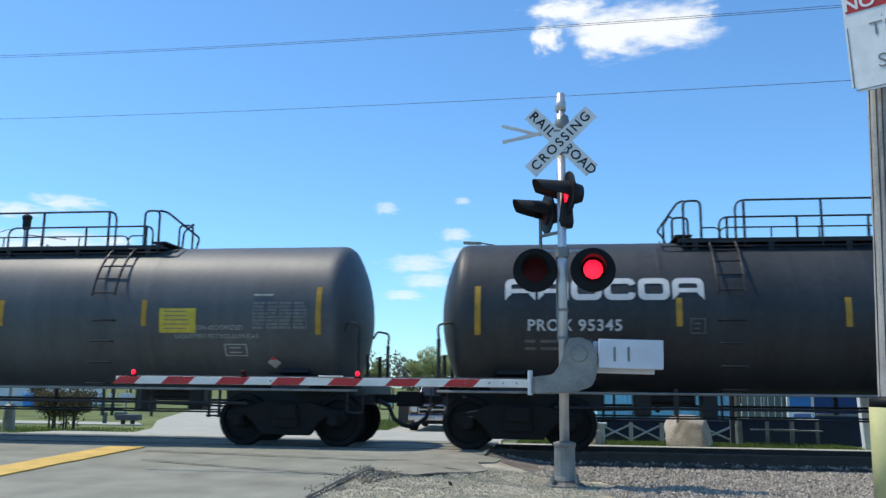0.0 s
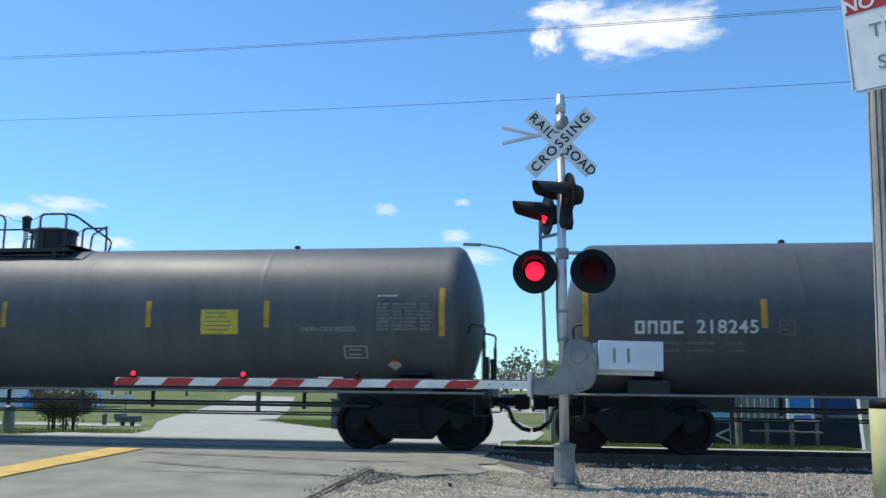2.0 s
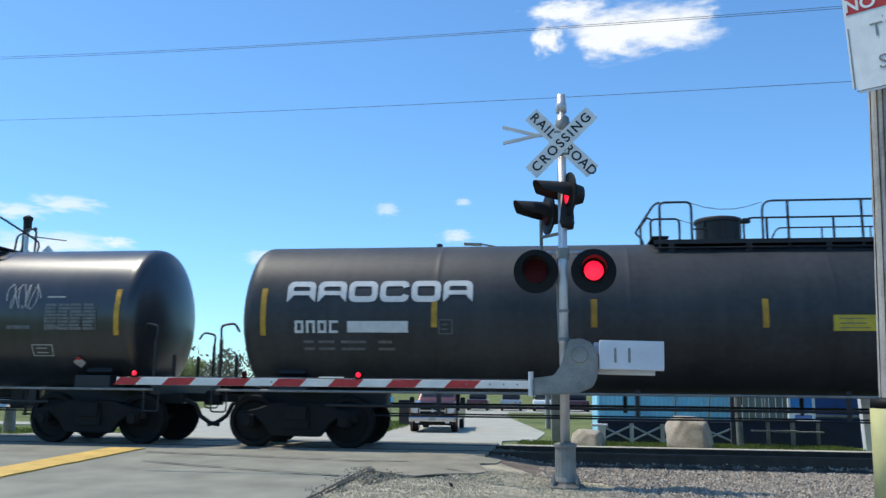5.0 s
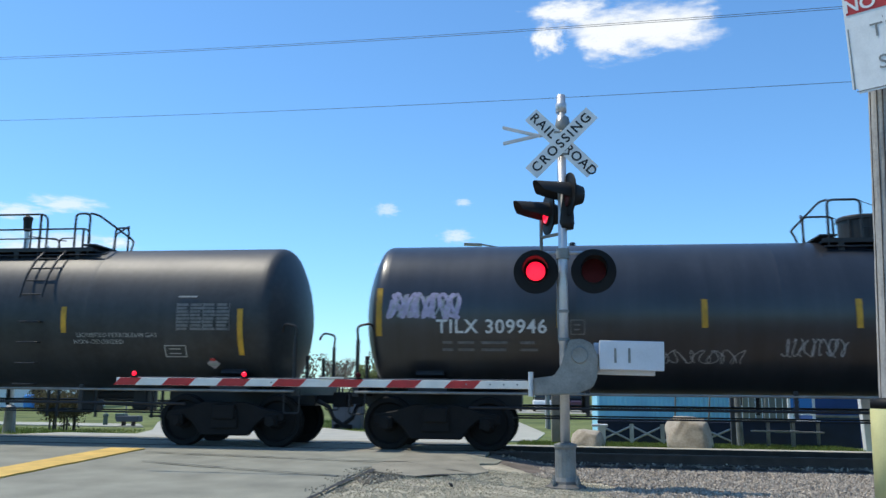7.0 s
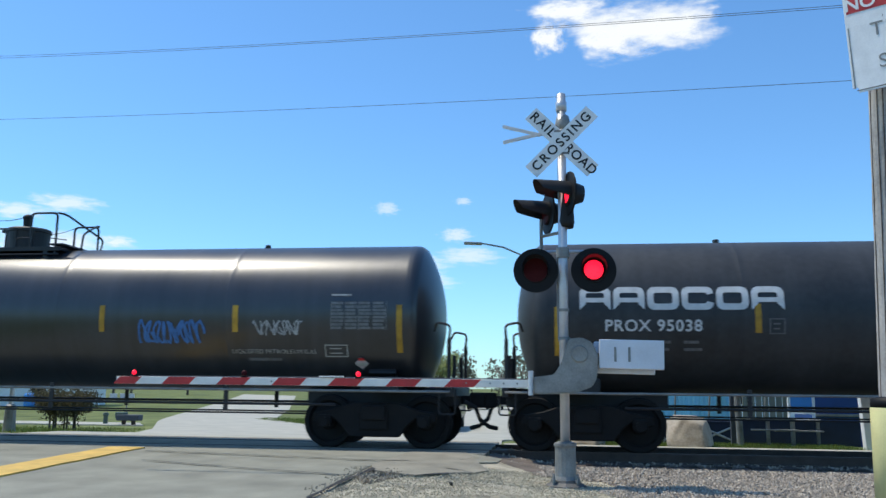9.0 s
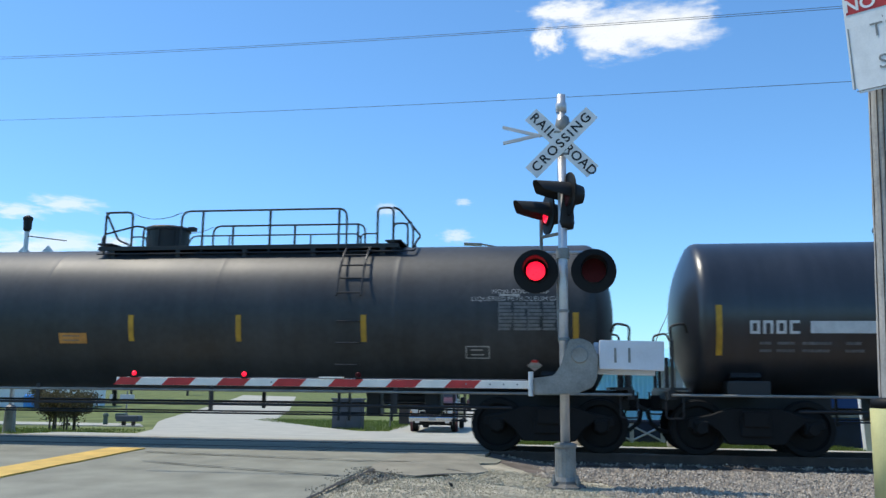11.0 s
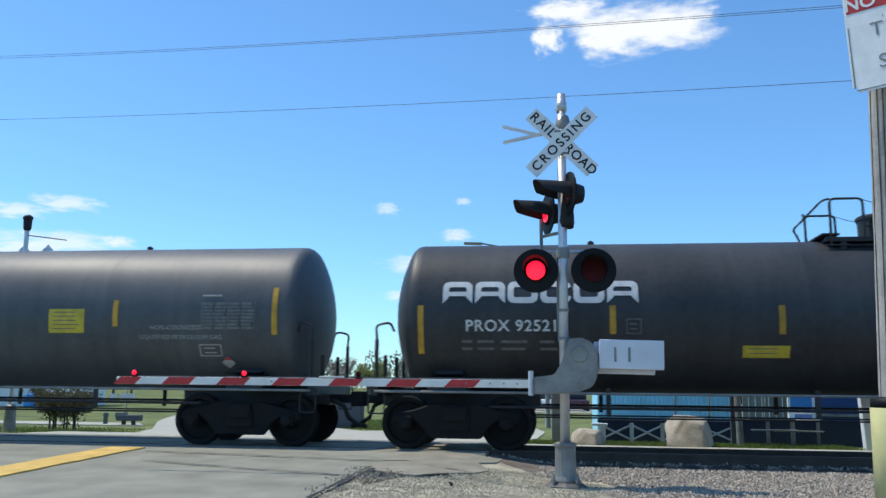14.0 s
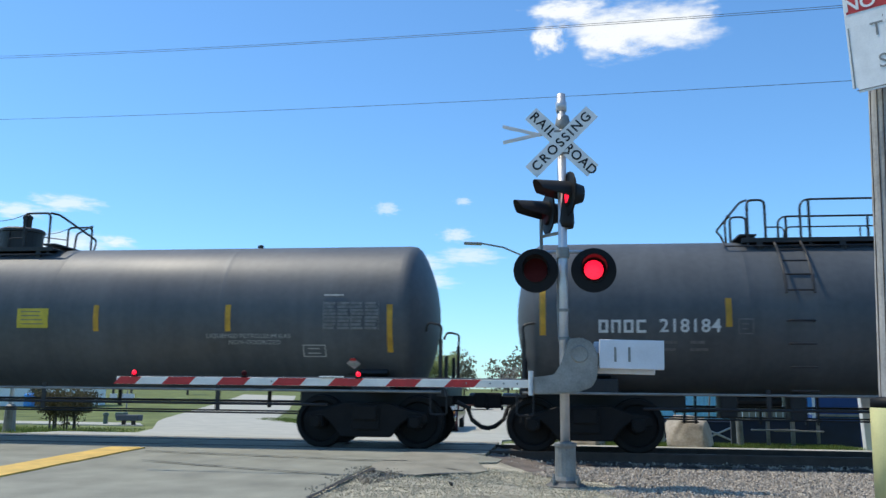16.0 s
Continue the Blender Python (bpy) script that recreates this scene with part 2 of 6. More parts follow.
def letters(text, size, depth=0.002, spacing=1.0, bold=0.0):
    """A bmesh of words in the built-in font, lying in x and y, centred."""
    cu = bpy.data.curves.new("writing", "FONT")
    cu.body, cu.size, cu.extrude, cu.offset, cu.space_character = text, size, depth, bold, spacing
    cu.align_x, cu.align_y = "CENTER", "CENTER"
    ob = new("writing", cu)
    bpy.context.view_layer.update()
    me = bpy.data.meshes.new_from_object(ob.evaluated_get(bpy.context.evaluated_depsgraph_get()))
    bm = bmesh.new()
    bm.from_mesh(me)
    bpy.data.objects.remove(ob)
    bpy.data.meshes.remove(me)
    bpy.data.curves.remove(cu)
    return bm


def smooth(a, b, v):
    t = min(1, max(0, (v - a) / (b - a)))
    return t * t * (3 - 2 * t)


# ---- the ground ----
def height(x, y):
    """The lie of the land; rail tops are at 0."""
    cross = 1 - smooth(-1.5, -0.3, x)
    low = -0.34 + 0.15 * smooth(0, 12, y)
    if y < 14.4:
        z = low + min(1, max(0, (y - 8) / 6.4)) * (-0.015 - low) * cross
    else:
        z = -0.015 * cross - 0.19 * (1 - cross)
    if y > 17.2:
        a = smooth(17.2, 17.7, y)
        z = z * (1 - a) - 0.07 * a - 0.6 * smooth(18, 31, y) + 0.75 * smooth(70, 260, y)
    return z


def cuts(stops):
    out = []
    for a, b, step in stops:
        n = max(1, round((b - a) / step))
        out += [a + (b - a) * i / n for i in range(n)]
    return out + [stops[-1][1]]


def build_ground():
    xs = cuts([(-2500, -300, 550), (-300, -60, 30), (-60, -16, 4), (-16, 12, 0.7), (12, 60, 4), (60, 300, 30), (300, 2500, 550)])
    ys = cuts([(-1500, -50, 400), (-50, 0, 10), (0, 10, 1), (10, 20, 0.3), (20, 34, 1), (34, 90, 5), (90, 300, 20), (300, 4000, 700)])
    bm = bmesh.new()
    rows = [[bm.verts.new((x, y, height(x, y) - 0.02)) for x in xs] for y in ys]
    for a, b in zip(rows, rows[1:]):
        for i in range(len(xs) - 1):
            bm.faces.new((a[i], a[i + 1], b[i + 1], b[i]))
    tagged(link_mesh("ground", bm, M["grass"], smooth=True), "mown spring grass over gently falling ground", "ground", kind="structure")


def sheet(name, outline, material, lift, label, category, step=0.6):
    """A thin layer that follows the ground inside an outline."""
    bm = bmesh.new()
    bm.faces.new([bm.verts.new((x, y, 0)) for x, y in outline])
    for k in (0, 1):
        lo, hi = min(p[k] for p in outline), max(p[k] for p in outline)
        s = step if hi - lo < 20 else max(step, (hi - lo) / 60)
        if k == 1 and lo < 20 and hi > 20:
            lines = cuts([(lo, 20, step), (20, hi, max(step, (hi - 20) / 40))])
        else:
            lines = cuts([(lo, hi, s)])
        for v in lines[1:-1]:
            n = (1, 0, 0) if k == 0 else (0, 1, 0)
            bmesh.ops.bisect_plane(bm, geom=bm.verts[:] + bm.edges[:] + bm.faces[:], plane_co=(v, v, 0), plane_no=n)
    for v in bm.verts:
        v.co.z = height(v.co.x, v.co.y) + lift
    edge = [e for e in bm.edges if e.is_boundary]
    r = bmesh.ops.extrude_edge_only(bm, edges=edge)
    for v in r["geom"]:
        if isinstance(v, bmesh.types.BMVert):
            v.co.z -= lift + 0.03
    bmesh.ops.recalc_face_normals(bm, faces=bm.faces)
    if sum(f.normal.z for f in bm.faces) < 0:
        bmesh.ops.reverse_faces(bm, faces=bm.faces)
    return tagged(link_mesh(name, bm, material), label, category, kind="structure")


def ragged(outline, amount, seed):
    """An outline with its sides broken into uneven steps."""
    rnd = random.Random(seed)
    out = []
    for a, b in zip(outline, outline[1:] + outline[:1]):
        n = max(1, int(math.hypot(b[0] - a[0], b[1] - a[1]) / 0.35))
        for i in range(n):
            t = i / n
            out.append((a[0] + (b[0] - a[0]) * t + rnd.uniform(-amount, amount), a[1] + (b[1] - a[1]) * t + rnd.uniform(-amount, amount)))
    return out


def crack(pts, width, seed):
    rnd = random.Random(seed)
    line = []
    for a, b in zip(pts, pts[1:]):
        n = max(2, int(math.hypot(b[0] - a[0], b[1] - a[1]) / 0.15))
        line += [(a[0] + (b[0] - a[0]) * i / n, a[1] + (b[1] - a[1]) * i / n + rnd.uniform(-0.025, 0.025)) for i in range(n)]
    line.append(pts[-1])
    bm = bmesh.new()
    prev = None
    for x, y in line:
        w = width * rnd.uniform(0.4, 1.3)
        cur = [bm.verts.new((x + o[0] * w, y + o[1] * w, height(x, y) + 0.03)) for o in ((0.3, -0.5), (-0.3, 0.5))]
        if prev:
            bm.faces.new((prev[0], cur[0], cur[1], prev[1]))
        prev = cur
    bmesh.ops.recalc_face_normals(bm, faces=bm.faces)
    return bm


def scatter(name, n, region, size, material, label, lift, seed, parent=None):
    """Loose crushed stones, too many to count, as one mesh."""
    rng = np.random.default_rng(seed)
    base = np.array([(1, 0, 0), (-1, 0, 0), (0, 1, 0), (0, -1, 0), (0, 0, 1), (0, 0, -1)], float)
    tris = np.array([(0, 2, 4), (2, 1, 4), (1, 3, 4), (3, 0, 4), (2, 0, 5), (1, 2, 5), (3, 1, 5), (0, 3, 5)])
    vs, fs = [], []
    while len(vs) < n:
        x, y = rng.uniform(region[0], region[1]), rng.uniform(region[2], region[3])
        if not region[4](x, y):
            continue
        s = rng.uniform(*size)
        rot = np.array(Euler(rng.uniform(0, 6.28, 3)).to_matrix())
        v = (base * rng.uniform(0.6, 1.25, (6, 1)) * s * np.array((1, 0.8, 0.65))) @ rot.T
        vs.append(v + (x, y, height(x, y) + lift + s * 0.25))
        fs.append(tris + 6 * (len(vs) - 1))
    me = bpy.data.meshes.new(name)
    me.from_pydata(np.concatenate(vs).tolist(), [], np.concatenate(fs).tolist())
    me.materials.append(material)
    return tagged(new(name, me), label, "gravel", kind="stuff")


build_ground()
# near road, its apron and broken edge
sheet("road", [(-12.6, -45), (-2.78, -45), (-2.78, 9.5), (-2.79, 10.8), (-2.74, 12.4), (-2.2, 12.6), (-1.4, 13.0), (-1.0, 13.7), (-0.95, 14.35), (-12.6, 14.35)], M["asphalt"], 0.012, "sun-bleached grey asphalt road up to the crossing", "road", 0.5)
sheet("road_patch", ragged([(-2.62, 11.85), (-2.2, 11.55), (-1.9, 11.4), (-1.55, 11.65), (-1.17, 11.9), (-1.04, 12.4), (-1.2, 12.95), (-1.4, 13.8), (-1.55, 14.34), (-2.5, 14.34), (-2.74, 12.6)], 0.015, 3), M["patch"], 0.026, "cracked pale asphalt apron beside the road", "road", 0.3)
sheet("gravel_shoulder", [(9, -45), (1.6, 8), (0.9, 11.2), (0.5, 12.5), (-0.4, 13.3), (-1.0, 14.38), (-3.3, 14.38), (-3.3, -45)], M["gravel_bed"], -0.005, "pale dusty gravel shoulder round the signal mast", "gravel", 0.6)
sheet("ballast", [(-1.2, 14.4), (-0.6, 13.4), (0.45, 12.6), (0.85, 11.2), (1.55, 8), (9, -45), (60, -45), (60, 17.3), (-1.2, 17.3)], M["ballast_bed"], -0.002, "dark crushed-stone track ballast", "ballast", 0.6)
sheet("ballast", [(-60, 13.6), (-12.7, 13.6), (-12.7, 17.3), (-60, 17.3)], M["ballast_bed"], -0.002, "dark crushed-stone track ballast", "ballast", 1.5)
# crossing panels between and beside the rails
for i, (y0, y1) in enumerate(((14.36, 15.16), (15.36, 16.66), (16.86, 17.6))):
    bm = bmesh.new()
    for k in range(4):
        box(bm, (-11.2 + 2.85 * k, (y0 + y1) / 2, -0.09), (2.83, y1 - y0, 0.17), None, 0.012)
    tagged(link_mesh("crossing_panel", bm, M["patch"]), "worn dark crossing panel set between the rails", "crossing panel", kind="structure")
sheet("road_far", [(-12.5, 17.62), (-1.2, 17.62), (-1.3, 19.5), (-0.62, 35.7), (-3.25, 54.8), (-4, 67), (-7.3, 67), (-7.25, 38), (-6.9, 34.6), (-8, 34.3), (-10.8, 37.6), (-15, 44), (-20, 62), (-44, 140), (-57, 150), (-36, 88), (-21, 44), (-19.5, 40), (-16.2, 32.8), (-12.3, 19.5)], M["concrete"], 0.015, "pale concrete street beyond the railway", "road", 1.2)
sheet("parking_lot", [(-12, 67.2), (16, 67.2), (16, 84), (-12, 84)], M["concrete"], 0.015, "pale concrete car park in the distance", "road", 4)
sheet("pavement", [(-60, 35.2), (-17.8, 35.2), (-19.2, 37.6), (-60, 37.6)], M["concrete"], 0.02, "pale concrete footpath across the grass", "pavement", 3)
sheet("pavement", [(-1.15, 17.62), (40, 17.62), (40, 18.0), (-1.15, 18.0)], M["concrete"], 0.02, "bright concrete edging beyond the far rail", "pavement", 2)
# yellow line and cracks on the road
sheet("road_marking", ragged([(-7.74, 5), (-7.08, 5), (-7.08, 14.1), (-7.7, 14.1)], 0.015, 9), M["yellow_line"], 0.034, "worn yellow centre line on asphalt", "road marking", 0.4)
for i, pts in enumerate(([(-6.22, 12.31), (-3.92, 11.5), (-3.24, 11.33), (-2.66, 11.1)], [(-6.8, 13.6), (-3.76, 13.12), (-2.88, 12.98), (-2.31, 13.01), (-1.59, 12.15), (-1.17, 11.88)], [(-2.76, 9.3), (-2.71, 10.5), (-2.62, 11.6), (-2.6, 12.0)], [(-12, 13.0), (-9, 13.2)], [(-2.6, 11.75), (-2.2, 11.5), (-1.9, 11.34), (-1.5, 11.62)], [(-2.37, 10.57), (-1.85, 10.42), (-1.29, 10.33)])):
    tagged(link_mesh("road_crack", crack(pts, (0.07, 0.07, 0.14, 0.04, 0.1, 0.03)[i], i), M["tar"]), "dark crack in the road surface", "crack", kind="structure")


# ---- track ----
def build_track():
    for y in (15.25, 16.75):
        bm = bmesh.new()
        for w, z0, z1 in ((0.07, -0.045, 0.0), (0.018, -0.15, -0.045), (0.14, -0.175, -0.15)):
            box(bm, (-25, y, (z0 + z1) / 2), (290, w, z1 - z0))
        tagged(link_mesh("rail", bm, M["steel_rail"]), "brown steel rail with a polished head", "rail", kind="structure")
    tie = bx((0, 16, -0.24), (0.23, 2.6, 0.16), None, 0.01)
    me = bpy.data.meshes.new("tie")
    tie.to_mesh(me)
    tie.free()
    me.materials.append(M["timber"])
    track = thing("track_bed", "row of dark creosoted timber sleepers under rails", "sleepers", kind="structure")
    for k in range(-60, 60):
        x = k * 0.53
        if not -12.7 < x < -0.9:
            o = new("sleeper", me)
            o.parent = track
            o.location = (x, 0.02 * math.sin(k * 5.1), 0.0)


build_track()


# ---- crossing signal ----
def hooded_lamp(parent, x, y, z, turn, label, keep, far=0.36):
    """A round backing disc, hood and lens that face -y before turning."""
    m = Matrix.Translation((x, y, z)) @ pose(0, 0, 0, 0, 0, turn)
    bm = bmesh.new()
    lathe(bm, [(0.012, 0.02), (0.012, 0.30), (0.0, 0.305), (-0.012, 0.30), (-0.012, 0.16)], "Y", 40, m)
    lamp = part("lamp_backing", bm, M["lamp_black"], parent, label)
    bm = bmesh.new()
    lathe(bm, [(0.20, 0.06), (0.19, 0.12), (0.05, 0.165), (0.012, 0.17)], "Y", 24, m)
    part("lamp_housing", bm, M["hood"], lamp, smooth=True)
    bm = bmesh.new()
    n = 22
    for r, sgn in ((0.172, 1), (0.166, -1)):
        rings = []
        for i in range(n + 1):
            a = math.pi * (-0.12 + 1.24 * i / n)
            reach = far if math.sin(a) > 0.1 else far * max(0.12, (math.sin(a) + 0.45) / 0.55)
            rings.append([bm.verts.new(m @ Vector((r * math.cos(a), -d, r * math.sin(a)))) for d in (0.012, reach * (0.8 + 0.2 * max(0, math.sin(a))))])
        for a, b in zip(rings, rings[1:]):
            bm.faces.new((a[0], b[0], b[1], a[1]) if sgn > 0 else (a[1], b[1], b[0], a[0]))
    part("hood", bm, M["hood"], lamp)
    bm = bmesh.new()
    lathe(bm, [(-0.018, 0.004), (-0.016, 0.07), (-0.008, 0.13), (-0.004, 0.148), (0.004, 0.148)], "Y", 28)
    lens = part("lens", bm, M["lens_lit"], lamp, "round red lens of a flashing light", True)
    lens.data.materials.append(M["lens_dark"])
    back = bmesh.new()
    back.from_mesh(lens.data)
    for fc in back.faces:
        c = fc.calc_center_median()
        if math.hypot(c.x, c.z) > 0.135 or c.y > 0.003:
            fc.material_index = 1
    r = lathe(bmesh.new(), [(0.006, 0.163), (0.012, 0.162), (0.016, 0.07), (0.02, 0.004)], "Y", 28)
    tmp = bpy.data.meshes.new("tmp")
    for fc in r.faces:
        fc.material_index = 1
    r.to_mesh(tmp)
    r.free()
    back.from_mesh(tmp)
    bpy.data.meshes.remove(tmp)
    back.to_mesh(lens.data)
    back.free()
    lens.matrix_basis = m @ Matrix.Translation((0, -0.03, 0))
    keep.append((lens, m @ Matrix.Translation((0, -0.03, 0))))
    # a dark well behind the lens
    bm = bmesh.new()
    lathe(bm, [(-0.012, 0.155), (-0.04, 0.16), (-0.04, 0.166), (-0.012, 0.17)], "Y", 28, m)
    part("lens_rim", bm, M["hood"], lamp)
    return lamp


def words_on(parent, text, size, m, material, label="", spacing=1.0, bold=0.004):
    bm = letters(text, size, 0.0015, spacing, bold)
    bmesh.ops.transform(bm, matrix=m @ pose(0, 0, 0, 90, 0, 0), verts=bm.verts)
    return part("lettering", bm, material, parent, label)


SIGNAL_LENSES = {"left": [], "right": []}


def build_signal():
    sx, sy, sz = 0.06, 11.6, -0.2
    s = thing("crossing_signal", "galvanised railway crossing mast with crossbuck and red flashing lights", "crossing signal", pose(sx, sy, 0))
    m = bmesh.new()
    lathe(m, [(0.3, 0.064), (4.95, 0.06)], "Z", 20)
    part("mast", m, M["galv"], s, "round galvanised steel mast", True)
    m = bmesh.new()
    lathe(m, [(4.93, 0.075), (5.06, 0.078), (5.07, 0.064), (5.18, 0.062), (5.2, 0.02)], "Z", 16)
    part("mast_cap", m, M["galv"], s, smooth=True)
    m = bmesh.new()
    lathe(m, [(4.62, 0.03), (4.66, 0.1), (4.72, 0.115), (4.86, 0.085), (4.9, 0.03)], "Z", 16, Matrix.Translation((0.02, 0.03, 0)))
    part("bell", m, M["galv_dull"], s, smooth=True)
    base = bmesh.new()
    lathe(base, [(sz - 0.05, 0.27), (sz + 0.02, 0.27), (sz + 0.06, 0.2), (sz + 0.09, 0.19)], "Z", 8)
    part("base_plate", base, M["base_iron"], s, "heavy bolted cast base")
    base = bmesh.new()
    lathe(base, [(sz + 0.09, 0.155), (sz + 0.14, 0.14), (sz + 0.5, 0.135), (sz + 0.53, 0.15), (sz + 0.56, 0.15), (sz + 0.58, 0.09)], "Z", 16)
    part("base_casting", base, M["galv_dull"], s, smooth=False)
    for k in range(4):
        a = math.pi / 4 + k * math.pi / 2
        part("bolt", rod(rod(bmesh.new(), (0.22 * math.cos(a), 0.22 * math.sin(a), sz), (0.22 * math.cos(a), 0.22 * math.sin(a), sz + 0.15), 0.018), (0.22 * math.cos(a), 0.22 * math.sin(a), sz + 0.07), (0.22 * math.cos(a), 0.22 * math.sin(a), sz + 0.11), 0.035, 6), M["galv_dull"], s)
    # crossbuck
    cb = 4.46
    front = -0.085
    for words, tilt, y in ((None, 45, front), ("CROSSING", -45, front - 0.012)):
        mm = Matrix.Translation((0, y, cb)) @ pose(0, 0, 0, 0, tilt, 0)
        b = part("crossbuck_blade", bx((0, 0, 0), (1.2, 0.006, 0.225), mm), M["sign_white"], s, "white sign blade with black letters")
        face = mm @ Matrix.Translation((0, -0.007, 0))
        if words:
            words_on(b, words, 0.185, face, M["sign_black"], "black capital letters", 1.3, 0.003)
        else:
            words_on(b, "RAIL", 0.185, face @ Matrix.Translation((-0.36, 0, 0)), M["sign_black"], "black capital letters", 1.2, 0.003)
            words_on(b, "ROAD", 0.185, face @ Matrix.Translation((0.36, 0, 0)), M["sign_black"], "black capital letters", 1.1, 0.003)
    for dz in (0.16, -0.16):
        part("clamp", rods([((-0.1, -0.07, cb + dz), (0.1, -0.07, cb + dz))], 0.025), M["galv_dull"], s)
    # crossbuck seen edge-on for the side street
    for tilt, dz in ((15, 0.24), (-12, 0.13)):
        mm = Matrix.Translation((-0.56, 0.12, cb + dz)) @ pose(0, 0, 0, 0, tilt, 0)
        part("side_blade", bx((0, 0, 0), (0.54, 0.2, 0.042), mm @ pose(0, 0, 0, 14, 0, 0), 0.004), M["alu"], s, "thin sign blade seen from its edge")
    part("side_arm", rod(bmesh.new(), (-0.4, 0.1, cb + 0.17), (0, 0.02, cb + 0.17), 0.025), M["galv"], s)
    # main pair of lights
    for side, x in (("left", -0.37), ("right", 0.41)):
        hooded_lamp(s, x, -0.06, 2.66, 0, "round black backing disc of a light", SIGNAL_LENSES[side])
    part("crossarm", rods([((-0.42, 0.05, 2.93), (0.46, 0.05, 2.93)), ((-0.37, 0.05, 2.93), (-0.37, 0.08, 2.7)), ((0.41, 0.05, 2.93), (0.41, 0.08, 2.7))], 0.026), M["galv"], s)
    part("crossarm_clamp", rods([((0, 0, 2.84), (0, 0, 2.98))], 0.09, 16), M["galv_dull"], s)
    # pair of lights turned to the side street
    for side, x, y, z in (("left", -0.2, 0.3, 3.53), ("right", 0.09, -0.1, 3.72)):
        hooded_lamp(s, x, y, z, -72, "round black backing disc of a side light", SIGNAL_LENSES[side], 0.5)
    part("side_crossarm", rods([((-0.3, 0.33, 2.95), (-0.3, 0.33, 3.45)), ((-0.3, 0.33, 3.2), (0, 0, 3.2)), ((0.05, 0, 3.25), (0.08, 0, 3.65))], 0.024), M["galv_dull"], s)
    m = bmesh.new()
    lathe(m, [(3.26, 0.1), (3.34, 0.115), (3.6, 0.1), (3.74, 0.09), (3.78, 0.04)], "Z", 14, Matrix.Translation((0.05, 0.02, 0)))
    part("junction_box", m, M["hood"], s, "black cast junction box", True)
    part("conduit", tube(bmesh.new(), [(-0.06, 0.05, 1.7), (-0.075, 0.06, 2.2), (-0.07, 0.06, 2.9)], 0.018), M["galv_dull"], s)
    for z in (1.72, 2.1):
        part("mast_strap", rods([((0, 0, z), (0, 0, z + 0.04))], 0.078, 16), M["galv_dull"], s)
    return s


